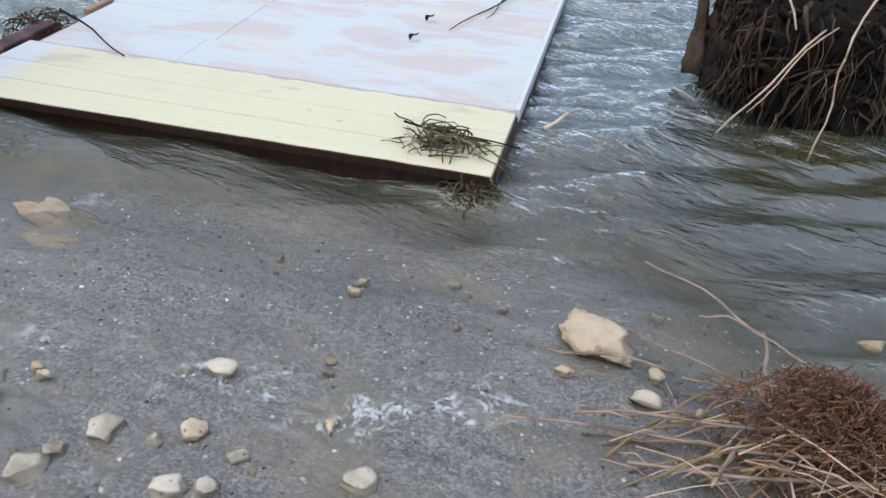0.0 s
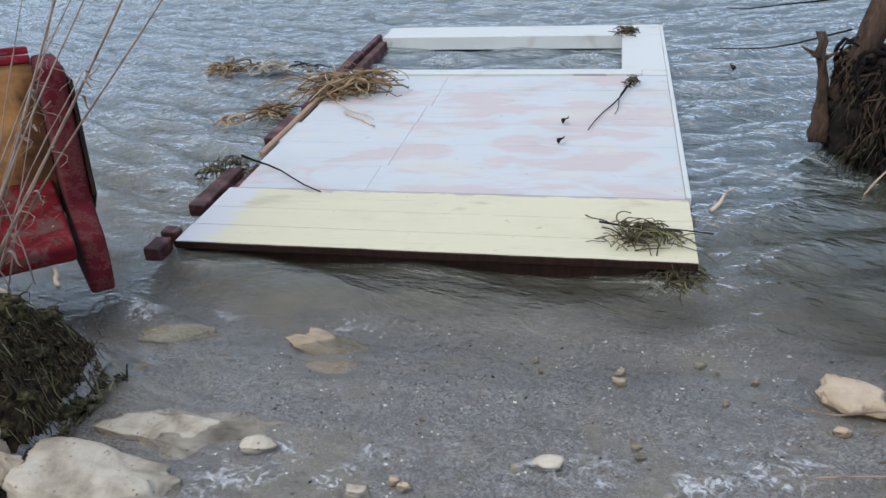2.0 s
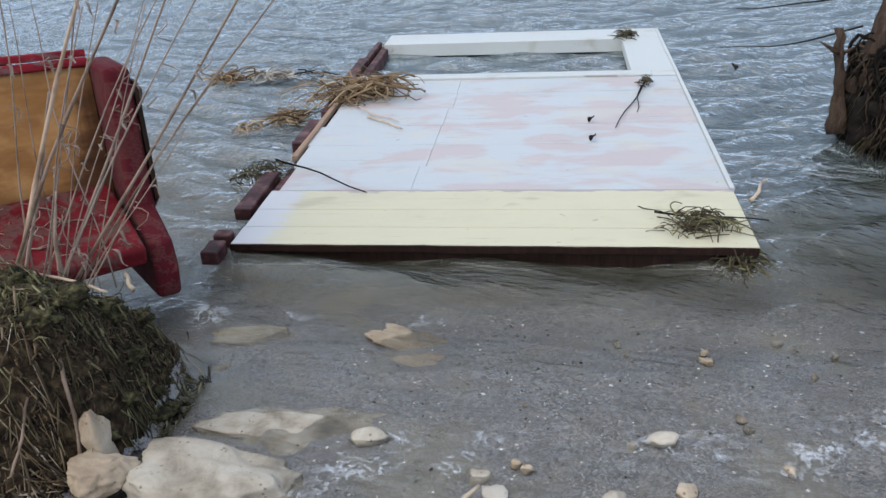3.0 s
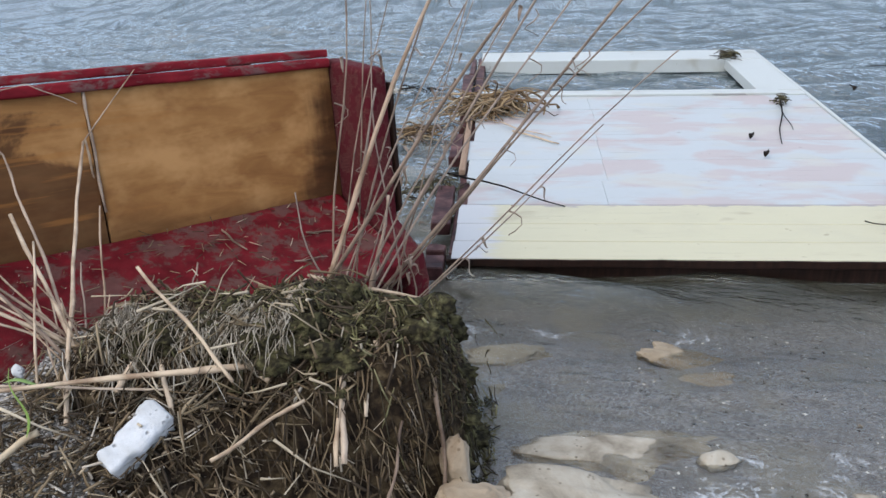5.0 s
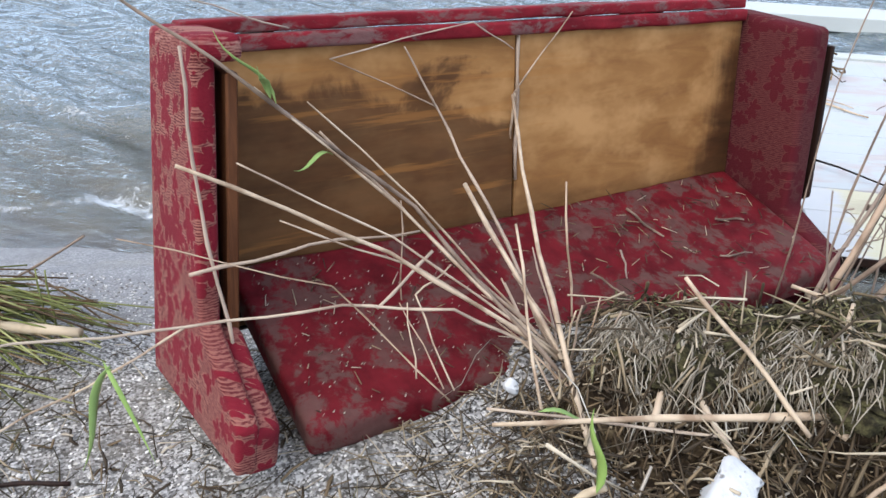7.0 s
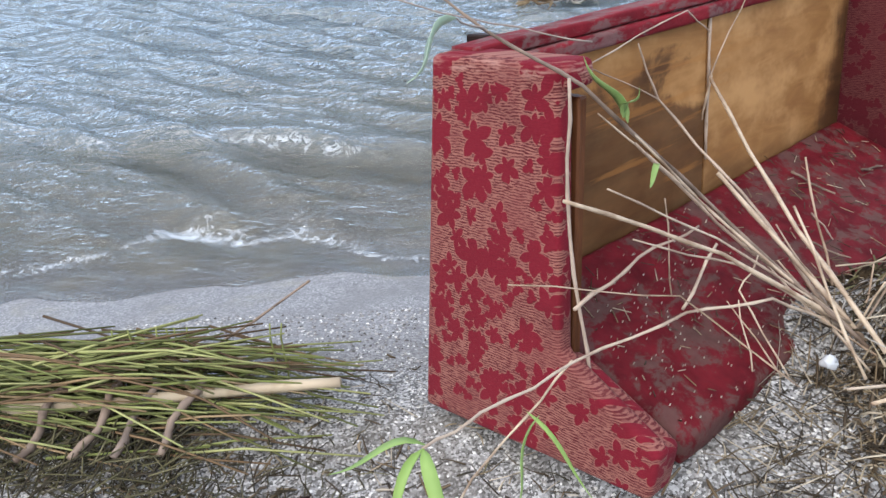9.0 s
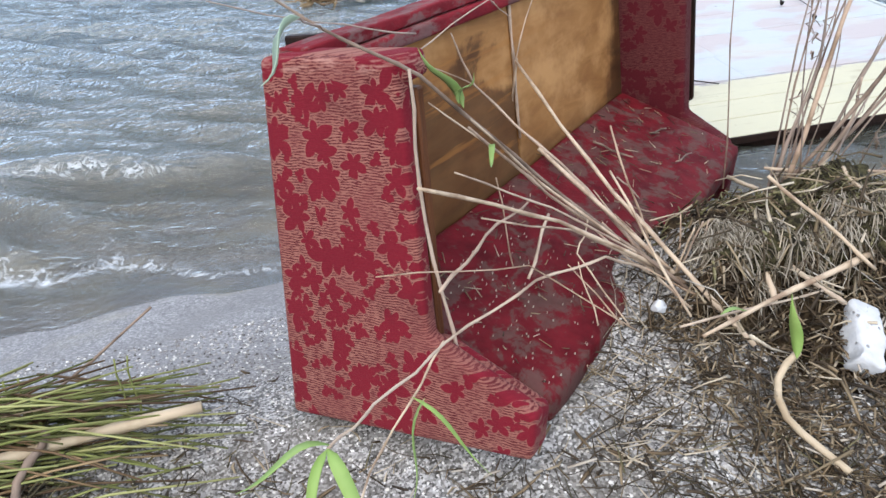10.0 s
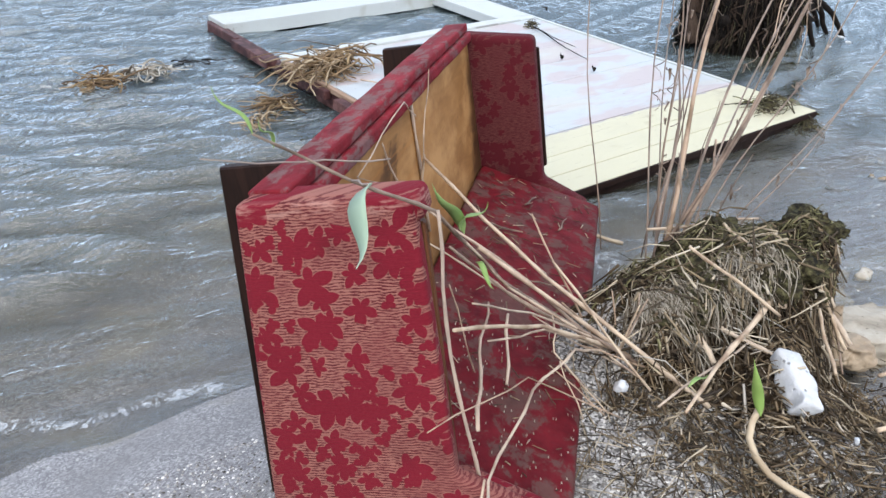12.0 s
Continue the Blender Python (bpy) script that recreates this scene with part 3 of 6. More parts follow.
def blade(name, root, tip, width, material, parent=None, droop=0.05, fold=0.25, label="", turn=0.0):
    """A reed leaf: long, pointed, folded along its rib and a little thick."""
    root, tip = Vector(root), Vector(tip)
    d = tip - root
    side = d.cross(Vector((0, 0, 1)))
    side = side.normalized() if side.length > 1e-4 else Vector((1, 0, 0))
    side = Matrix.Rotation(turn, 3, d.normalized()) @ side
    up = side.cross(d).normalized()
    verts, faces = [], []
    n = 9
    for i in range(n + 1):
        t = i / n
        w = width * (math.sin(math.pi * min(0.999, t ** 0.62)) * 0.9 + 0.06) * (1 - t ** 6)
        c = root + d * t + Vector((0, 0, -droop * t * t)) + up * 0.01 * math.sin(6 * t)
        for k, lift in ((-1, fold), (0, 0), (1, fold)):
            verts.append(c + side * (k * w / 2) + up * (lift * w / 2))
        for k in (-1, 0, 1):
            verts.append(c + side * (k * w / 2) + up * ((fold if k else 0) * w / 2 - 0.0012))
    for i in range(n):
        a, b = i * 6, i * 6 + 6
        for k in (0, 1):
            faces.append((a + k, a + k + 1, b + k + 1, b + k))
            faces.append((a + 3 + k, b + 3 + k, b + 4 + k, a + 4 + k))
        faces.append((a, b, b + 3, a + 3))
        faces.append((a + 2, a + 5, b + 5, b + 2))
    return raw(name, verts, faces, material, parent, label)


def boulder(name, size, seed, material, lumps=0.25, sub=4, flat=0.0, facets=14):
    """A stone: a ball cut by a few planes and roughened."""
    rng = random.Random(seed)
    bm = bmesh.new()
    bmesh.ops.create_icosphere(bm, subdivisions=sub, radius=1)
    cuts = [(Vector((rng.gauss(0, 1), rng.gauss(0, 1), rng.gauss(0, 0.8))).normalized(), rng.uniform(0.5, 0.85)) for _ in range(facets)]
    off = Vector((rng.uniform(0, 50), rng.uniform(0, 50), rng.uniform(0, 50)))
    for v in bm.verts:
        p = v.co.copy()
        for nrm, d in cuts:
            over = p.dot(nrm) - d
            if over > 0:
                p -= nrm * over * 0.88
        q = p * 1.6 + off
        p *= 1 + lumps * noise.noise(q) + lumps * 0.4 * noise.noise(q * 3.1) + lumps * 0.16 * noise.noise(q * 8)
        if flat and p.z > flat:
            p.z = flat + (p.z - flat) * 0.3
        v.co = Vector((p.x * size[0], p.y * size[1], p.z * size[2]))
    ob = part(name, bm, material, smooth=True)
    return ob


# ---- lie of the land ----
def sm(a, b, v):
    t = np.clip((np.asarray(v, float) - a) / (b - a), 0, 1)
    return t * t * (3 - 2 * t)


WAVES = [(random.uniform(0.6, 1.4), random.uniform(0, 6.28), random.uniform(0, 6.28)) for _ in range(10)]


def lumps(x, y, size):
    out = 0
    for k, a, p in WAVES:
        out = out + np.sin((x * np.cos(a) + y * np.sin(a)) * k * 6.28 / size + p)
    return out / 10


def bank(x, y):
    """Height of the ground by the sofa, in the bank's own coordinates."""
    x, y = np.asarray(x, float), np.asarray(y, float)
    w = sm(-4.0, -2.7, x)
    edge = 2.4 + (1.88 - 2.4) * w + 0.06 * lumps(x, y * 0.3, 1.4)
    edge = edge + 0.25 * sm(0.2, 1.5, x)
    d = edge - y
    slope = 0.34 + (0.13 - 0.34) * w
    up = np.where(d > 0, slope * np.minimum(d, 1.3) + 0.05 * np.clip(d - 1.3, 0, 6) + 0.02 * np.clip(d - 7, 0, 60), 0)
    down = np.where(d < 0, -1.6 * (1 - np.exp(d * (0.115 - 0.030 * (1 - w)))), 0)
    z = up + down + 0.012 * lumps(x, y, 0.5) + 0.006 * lumps(y, x, 0.19)
    # the bank of matted roots in front of the sofa
    soft = 0.10 + 0.75 * sm(1.15, 0.75, y)
    rim = -2.53 + 0.05 * lumps(y, x, 0.4) - 0.25 * sm(1.15, 0.7, y) * 0.4
    mask = sm(0, 1, (rim - x) / soft + 0.0) * sm(1.0, 0.0, (y - 1.27 - 0.12 * sm(-3.2, -2.8, x)) / 0.42) * sm(-4.6, -3.9, x)
    top = 0.545 + 0.080 * sm(1.03, 1.09, y + 0.05 * lumps(x, y, 0.25)) * sm(-3.65, -3.45, x) - 0.135 * sm(-3.05, -2.72, x) * sm(1.15, 1.4, y) + 0.03 * lumps(x, y, 0.33) + 0.04 * sm(0.9, 1.3, y) * sm(-3.9, -3.4, x) - 0.05 * sm(0.5, -1, y)
    return z + mask * np.maximum(top - z, 0)


UNLIE = np.array(BANK_LIE.inverted())
SETLIE = np.array(BANK_LIE)


def land(x, y, under_mat=0.0):
    """Height of the ground in the world; the lake's surface is at 0."""
    x, y = np.asarray(x, float), np.asarray(y, float)
    edge = 1.80 + 0.06 * lumps(x, y * 0.3, 1.4) - 0.20 * sm(-0.1, 0.6, x)
    d = edge - y
    fall = 0.115 + 0.10 * sm(-0.2, 0.7, x)
    shore = np.where(d > 0, 0.055 * np.minimum(d, 2.5) + 0.03 * np.clip(d - 2.5, 0, 60), -1.6 * (1 - np.exp(np.minimum(d, 0) * fall)))
    shore = shore + 0.009 * lumps(x, y, 0.5) + 0.005 * lumps(y, x, 0.19)
    z = shore * 0 + 0.2
    for _ in range(3):
        u, v = (UNLIE[k, 0] * x + UNLIE[k, 1] * y + UNLIE[k, 2] * z + UNLIE[k, 3] for k in (0, 1))
        h = bank(u, v)
        if under_mat:
            h = h - under_mat * sm(-3.50, -3.36, u) * sm(-2.34, -2.42, u) * sm(1.62, 1.52, v) * sm(0.66, 0.80, v) * sm(0.17, 0.24, h)
        z = SETLIE[2, 0] * u + SETLIE[2, 1] * v + SETLIE[2, 2] * h + SETLIE[2, 3]
    far = sm(4, 12, np.hypot(x + 3, y - 2))
    z = z * (1 - far) + shore * far
    w = sm(-2.27, -1.7, x)
    return z * (1 - w) + shore * w


LX, LY, LSTEP = np.arange(-6.2, 1.2, 0.012), np.arange(-0.6, 2.6, 0.012), 0.012
LAND = bank(*np.meshgrid(LX, LY)).tolist()


def lookup(table, x0, y0, step, x, y):
    """Height between the four nearest knots of a table."""
    u, v = (x - x0) / step, (y - y0) / step
    i, j = int(u), int(v)
    u, v = u - i, v - j
    return (table[j][i] * (1 - u) + table[j][i + 1] * u) * (1 - v) + (table[j + 1][i] * (1 - u) + table[j + 1][i + 1] * u) * v


def bank1(x, y):
    if -6.19 < x < 1.17 and -0.59 < y < 2.57:
        return lookup(LAND, -6.2, -0.6, LSTEP, x, y)
    return float(bank(x, y))


def land1(x, y):
    return float(land(x, y))


def spread(lo, hi, step, far, grow=1.35):
    """Even steps between lo and hi, then ever longer ones out to far."""
    mid = list(np.arange(lo, hi + step / 2, step))
    a, b, s = [], [], step
    while (not b) or b[-1] < far:
        s *= grow
        b.append((b[-1] if b else hi) + s)
        a.append((a[-1] if a else lo) - s)
    return np.array(a[::-1] + mid + b)


def sheet(name, xs, ys, height, material):
    gx, gy = np.meshgrid(xs, ys)
    gz = height(gx, gy)
    n, m = len(xs), len(ys)
    verts = np.stack([gx.ravel(), gy.ravel(), gz.ravel()], 1)
    i = (np.arange(m - 1)[:, None] * n + np.arange(n - 1)[None, :]).ravel()
    faces = np.stack([i, i + 1, i + 1 + n, i + n], 1)
    me = bpy.data.meshes.new(name)
    me.from_pydata(verts.tolist(), [], faces.tolist())
    me.shade_smooth()
    return link(name, me, material), gx, gy, gz


def bed(x, y):
    """The sand, sunk a little where the root mat lies on it."""
    return land(x, y, 0.06)


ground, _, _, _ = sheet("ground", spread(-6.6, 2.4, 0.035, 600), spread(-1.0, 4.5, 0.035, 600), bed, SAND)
tagged(ground, "grey shell sand and gravel running down into the lake", "ground", kind="structure")

RIPPLES = []
for _ in range(34):
    lam = 0.13 * (4.4 ** random.random())
    ang = math.radians(-98 + random.gauss(0, 14))
    RIPPLES.append((6.283 / lam, ang, random.uniform(0, 6.28), 0.0135 * lam ** 0.95))


def lake(x, y, depth):
    z = np.zeros_like(x)
    # the crests swing round with the shore
    swing = 1.6 * np.log(np.cosh(np.clip((x + 2.4) / 3, -30, 30)))
    gusts = 0.75 + 0.35 * lumps(x, y, 3.1)
    for k, a, p, h in RIPPLES:
        ph = k * (x * np.cos(a) + swing + y * np.sin(a)) + p + 1.3 * np.sin(1.1 * x + 1.9 * y + p) + 0.7 * np.sin(3.3 * x - 2.1 * y + 2 * p)
        z = z + h * gusts * (1 - 2 * np.abs(np.sin(ph / 2)) ** 1.2 + 0.25 * np.sin(ph))
    fade = sm(-0.01, 0.13, depth) * (1 - 0.85 * sm(20, 60, np.hypot(x + 2, y - 3)))
    z = z * (0.22 + 0.78 * fade)
    # a low wave running in on the open beach, another lapping before the panel
    dy = y - (3.32 - 0.16 * (x + 4.9) + 0.05 * np.sin(4.4 * x))
    wave = 0.050 * np.exp(-(dy / np.where(dy < 0, 0.09, 0.26)) ** 2)
    dl = y - 2.47 - 0.03 * np.sin(3 * x)
    lapping = (0.046 + 0.030 * sm(-0.9, -1.9, x)) * np.exp(-(dl / np.where(dl < 0, 0.20, 0.24)) ** 2) * sm(-3.0, -2.7, x) * sm(0.1, -0.5, x)
    return z + lapping + wave * sm(-4.0, -4.4, x) * sm(-9, -7, x)


def swash_end(x):
    """How far up the sand the thin sheet of water runs."""
    return 2.15 + (0.62 - 2.15) * sm(-3.9, -2.7, x) + 0.10 * lumps(x, 0 * x, 0.9) + 0.5 * sm(0.1, 2.2, x) + 0.10 * sm(-4.55, -4.9, x) * sm(-5.6, -5.2, x)


def lap(x, y):
    """The water's face with the thin sheet of swash running up the sand."""
    bottom = land(x, y)
    reach = swash_end(x)
    film = 0.020 * sm(0.0, 0.45, y - reach) - 0.02 * sm(0.02, -0.03, y - reach)
    film = film - 0.14 * sm(0.085, 0.125, bottom) * sm(-3.95, -3.75, x)
    film = film - 0.12 * sm(0.05, 0.085, bottom) * sm(-3.1, -2.9, x) * sm(-2.05, -2.25, x)
    return np.maximum(lake(x, y, np.clip(-bottom, -0.2, 3)), np.where(y > 3.2, -1, bottom + film + 0.004 * lumps(x, y, 0.21) * sm(0, 0.3, y - reach)))


water, wx, wy, wz = sheet("water", spread(-6.6, 2.4, 0.024, 900), spread(0.45, 8.0, 0.024, 900), lap, WATER)
depths = np.clip(wz - land(wx, wy), 0, 3).ravel()
at = water.data.attributes.new("depth", "FLOAT", "POINT")
at.data.foreach_set("value", depths.astype(np.float32))
wxr, wyr = wx.ravel(), wy.ravel()
# calmer water before the stump, where its dark reflection is tinted in
at = water.data.attributes.new("near_stump", "FLOAT", "POINT")
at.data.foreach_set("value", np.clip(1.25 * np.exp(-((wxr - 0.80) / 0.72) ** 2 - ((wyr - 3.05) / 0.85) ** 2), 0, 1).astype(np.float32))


def band(centre, below, above):
    """1 along a line across the shore, falling off towards the beach and the lake."""
    d = wyr - centre
    return np.exp(-(d / np.where(d < 0, below, above)) ** 2)


left = sm(-4.05, -4.3, wxr)
ragged = 0.5 + 0.5 * np.sin(7 * wxr + 2 * np.sin(3.1 * wxr))
froth = 0.80 * band(2.40 + 0.16 * np.sin(2.6 * wxr + 2.9) + 0.04 * np.sin(11 * wxr), 0.03, 0.07) * left
froth += (0.22 + 0.2 * ragged) * band(2.66 + 0.06 * np.sin(5 * wxr), 0.05, 0.22) * left
froth += (0.30 + 0.35 * ragged) * band(3.24 - 0.16 * (wxr + 4.9) + 0.05 * np.sin(4.4 * wxr), 0.05, 0.06) * sm(-4.35, -4.75, wxr)
front = 1.38 + 0.13 * (wxr + 1.0) + 0.07 * np.sin(4.3 * wxr + 1) + 0.03 * np.sin(13 * wxr)
froth += (0.46 + 0.20 * ragged) * band(front, 0.07, 0.20) * sm(-2.3, -1.9, wxr) * sm(0.15, -0.25, wxr)
froth += 0.55 * band(2.16 + 0.05 * np.sin(4 * wxr), 0.04, 0.10) * sm(-2.9, -2.6, wxr) * sm(-0.9, -1.3, wxr) * ragged
froth += 0.8 * np.exp(-((wxr + 2.62) / 0.09) ** 2 - ((wyr - 2.12) / 0.12) ** 2)
at = water.data.attributes.new("foam", "FLOAT", "POINT")
at.data.foreach_set("value", np.clip(froth, 0, 1).astype(np.float32))
tagged(water, "rippled grey-blue lake water, clear and brown in the shallows", "water", kind="structure")

# ---- painted hut wall afloat at the shore ----
def rest(y):
    """How much the tilted panel stands above its mean level at y."""
    return 0.026 - 0.046 * (y - 2.55) / 3.6


def wall_panel():
    rng = random.Random(5)
    w = thing("wall_panel", "painted plank wall with a window opening, half afloat", "wall panel", Matrix.Translation((0, 2.55, 0.026)) @ Matrix.Rotation(-math.atan2(0.046, 3.6), 4, "X") @ Matrix.Translation((0, -2.55, 0)))
    z = 0.09
    x0, x1 = -2.69, -0.45
    # cream boards, then washed-out ones
    seams = [2.53, 2.70, 2.885, 3.106]
    for a, b in zip(seams[:-1], seams[1:]):
        part("board", box(x0 + rng.uniform(-0.01, 0.02), x1, a + 0.002, b - 0.003, z - 0.022, z + rng.uniform(-0.001, 0.001), 0.0025, 1), YELLOW, w, "cream-painted plank")
    seams = [3.118, 3.43, 3.75, 4.07, 4.39, 4.71, 5.02]
    for a, b in zip(seams[:-1], seams[1:]):
        butt = -1.93 + 0.035 * (a - 4.0) + rng.uniform(-0.012, 0.012)
        top = z - 0.004 + rng.uniform(-0.001, 0.001)
        part("board", box(x0 + 0.02 + rng.uniform(-0.01, 0.03), butt - 0.0004, a + 0.0016, b - 0.0016, z - 0.024, top, 0.002, 1), WHITE, w, "washed-out plank with pink undercoat")
        part("board", box(butt + 0.0004, x1 - 0.012, a + 0.0016, b - 0.0016, z - 0.024, top + rng.uniform(-0.001, 0.001), 0.002, 1), WHITE, w, "washed-out plank with pink undercoat")
    part("jamb_strip", box(x0 - 0.018, x0 + 0.016, 3.55, 5.0, z - 0.022, z + 0.010, 0.004, 1, 0.004, 7, 6), BARESTRIP, w, "bare tan wooden edge strip")
    # thin dark strip put over the front edges of the planks
    part("front_edge", box(x0 + 0.004, x1 - 0.002, 2.522, 2.531, z - 0.034, z - 0.0015, 0.002, 1, 0.003, 8, 30), DARKWOOD, w, "dark strip over the front edge")
    # unseen dark sheet, added so that the gaps between planks stay dark
    part("backing", box(x0 + 0.06, x1 - 0.06, 2.61, 5.015, z - 0.034, z - 0.026, 0, 1), DARKWOOD, w, "dark sheet added behind the planks")
    part("edge_strip", box(x1 - 0.011, x1 + 0.012, 3.12, 6.38, z - 0.05, z + 0.006, 0.003, 1), CLEANWHITE, w)
    # window frame at the lake end
    part("window_rail", box(x0 + 0.02, -0.62, 5.022, 5.125, z - 0.04, z + 0.012, 0.004, 1), CLEANWHITE, w, "white window rail")
    part("window_rail", box(x0 + 0.02, x1 - 0.012, 6.06, 6.38, z - 0.10, z + 0.008, 0.005, 1), CLEANWHITE, w, "white window rail")
    part("window_stile", box(-0.75, x1 - 0.012, 5.127, 6.058, z - 0.07, z + 0.006, 0.004, 1), CLEANWHITE, w, "white window stile")
    part("stile_end", box(-0.618, x1 - 0.012, 5.022, 5.125, z - 0.04, z + 0.004, 0.003, 1), CLEANWHITE, w)
    # frame timbers underneath
    # shade under the front boards is put into this beam's near-black colour
    part("frame_beam", box(x0 - 0.02, x1 - 0.01, 2.57, 2.62, z - 0.13, z - 0.024, 0.006, 1, 0.004, 3, 4), DARKWOOD, w, "front frame beam, darkened for the shade under the boards")
    part("frame_beam", box(x1 - 0.055, x1 + 0.004, 2.63, 6.34, z - 0.13, z - 0.026, 0.006, 1, 0.004, 5, 4), PLASTIC, w, "dark red frame beam")
    part("frame_beam", box(x0 - 0.01, x0 + 0.05, 2.63, 6.34, z - 0.13, z - 0.026, 0.006, 1, 0.004, 6, 4), PLASTIC, w, "dark red frame beam")
    part("frame_beam", box(x0 - 0.01, x1 - 0.06, 6.28, 6.37, z - 0.17, z - 0.102, 0.006, 1), DARKWOOD, w)
    for y0, y1, dx in ((2.44, 2.56, 0.10), (2.60, 2.66, 0.10), (2.88, 3.35, 0.11), (3.78, 4.20, 0.09), (4.35, 5.0, 0.07), (5.08, 5.66, 0.10), (5.68, 6.2, 0.06)):
        part("broken_lath", box(x0 - dx, x0 - 0.022, y0, y1, z - 0.06, z + 0.002, 0.005, 1, 0.006, y0, 2), PLASTIC, w, "broken red-painted lath")
    return w


wall_panel()

# ---- the red sofa ----
EX = Vector((0.724, 0.679, -0.133)).normalized()
EZ = Vector((-0.033, 0.226, 0.975))
EZ = (EZ - EZ.dot(EX) * EX).normalized()
EY = EZ.cross(EX)
SOFA = Matrix(((EX.x, EY.x, EZ.x, -4.575), (EX.y, EY.y, EZ.y, 1.095), (EX.z, EY.z, EZ.z, 0.47), (0, 0, 0, 1)))


def shear(bm, k, z0=0.0, back=0.026):
    """Lean a part over to +x by k per metre of height, and set it back."""
    for v in bm.verts:
        v.co.y += back
        v.co.x += k * (v.co.z - z0)
    return bm


ARM_FAR = [(-0.035, -0.12), (-0.085, 0.80), (-0.402, 0.755), (-0.392, 0.185), (-0.555, 0.075), (-0.575, -0.03), (-0.55, -0.16)]
ARM = [(-0.005, 0.0), (-0.060, 0.825), (-0.392, 0.825), (-0.41, 0.27), (-0.645, 0.15), (-0.63, 0.045)]


def sofa():
    s = thing("sofa", "dumped sofa with torn-out cushions, red floral upholstery, half in the water", "sofa", SOFA)
    arm = part("arm", shear(prism(ARM, 0.0, 0.045, "X", 0.016, 4), 0.09), FLORAL, s, "arm in red floral cloth with leaf pattern", True)
    part("arm_top", shear(prism([(-0.066, 0.775), (-0.068, 0.828), (-0.40, 0.826), (-0.408, 0.775)], 0.012, 0.094, "X", 0.018, 4), 0.09), FLORAL, arm, "", True)
    part("arm_foot", shear(prism([(-0.35, 0.03), (-0.35, 0.245), (-0.42, 0.24), (-0.64, 0.135), (-0.625, 0.035)], 0.02, 0.088, "X", 0.02, 4), 0.09), FLORAL, arm, "", True)
    part("arm_board", shear(prism([(-0.02, 0.01), (-0.07, 0.772), (-0.33, 0.772), (-0.33, 0.02)], 0.047, 0.062, "X", 0.004, 1), 0.09), DARKWOOD, arm, "dark wooden board")
    part("arm_board", shear(prism([(-0.03, 0.02), (-0.08, 0.765), (-0.392, 0.755), (-0.398, 0.03)], 0.064, 0.088, "X", 0.004, 1), 0.09), BROWNWOOD, arm, "varnished brown board")
    arm2 = part("arm", prism([(y + 0.03, z) for y, z in ARM_FAR], 1.905, 2.004, "X", 0.028, 4), FAR_FLORAL, s, "arm in darker red floral cloth", True)
    part("arm_board", prism([(0.03, 0.0), (0.03, 0.73), (-0.378, 0.70), (-0.372, 0.22)], 2.006, 2.022, "X", 0.004, 1), DARKWOOD, arm2, "dark wooden board")
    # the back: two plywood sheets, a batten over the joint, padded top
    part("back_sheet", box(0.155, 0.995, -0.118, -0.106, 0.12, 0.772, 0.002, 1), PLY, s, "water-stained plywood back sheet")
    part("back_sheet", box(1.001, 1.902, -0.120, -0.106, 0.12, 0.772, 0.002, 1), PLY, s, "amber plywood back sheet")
    part("back_frame", box(0.16, 1.90, -0.104, -0.064, 0.10, 0.765, 0.008, 1), DARKWOOD, s, "dark wooden back frame")
    part("top_roll", box(0.15, 1.903, -0.140, -0.104, 0.766, 0.803, 0.010, 3, 0.003, 2, 14), ROLLRED, s, "faded red padded edge", True)
    part("top_pad", box(0.12, 1.903, -0.127, -0.045, 0.806, 0.836, 0.007, 3, 0.004, 4, 14), ROLLRED, s, "faded red padded top", True)
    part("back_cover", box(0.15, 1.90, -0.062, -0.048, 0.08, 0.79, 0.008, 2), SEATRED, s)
    pts = [Vector((0.999 + 0.002 * math.sin(5 * k), -0.124, 0.770 - 0.05 * k)) for k in range(9)]
    part_v, part_f = tube_data(pts, [0.0048 + 0.0012 * math.sin(2.3 * k) for k in range(9)], 6)
    raw("joint_batten", part_v, part_f, GREYCANE, s, "peeling grey batten over the joint")
    # the seat board, sagging towards the front
    bm = box(0.165, 1.885, -0.50, 0.0, -0.075, 0.0, 0.022, 4, 0.005, 8, 24)
    tilt = math.atan2(0.215, 0.48)
    for v in bm.verts:
        y, z = v.co.y, v.co.z
        v.co.y, v.co.z = -0.125 + y * math.cos(tilt) - z * math.sin(tilt) * 0.4, 0.285 + y * math.sin(tilt) + z
        v.co.z -= 0.012 * math.sin(math.pi * (v.co.x - 0.165) / 1.72)
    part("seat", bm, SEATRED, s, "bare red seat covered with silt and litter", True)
    for x in (0.325, 1.59):
        part("rear_board", prism([(-0.046, -0.08), (-0.046, 0.822), (0.122, 0.818), (0.205, -0.08)], x, x + 0.03, "X", 0.004, 1), DARKWOOD, s, "dark wooden board behind the back")
    part("seat_rail", box(0.17, 1.88, -0.135, -0.122, 0.14, 0.262, 0.004, 1), DARKWOOD, s)
    return s


LIE[0] = BANK_LIE
sofa()

# ---- bank, stones and drift ----
RNG = random.Random(11)


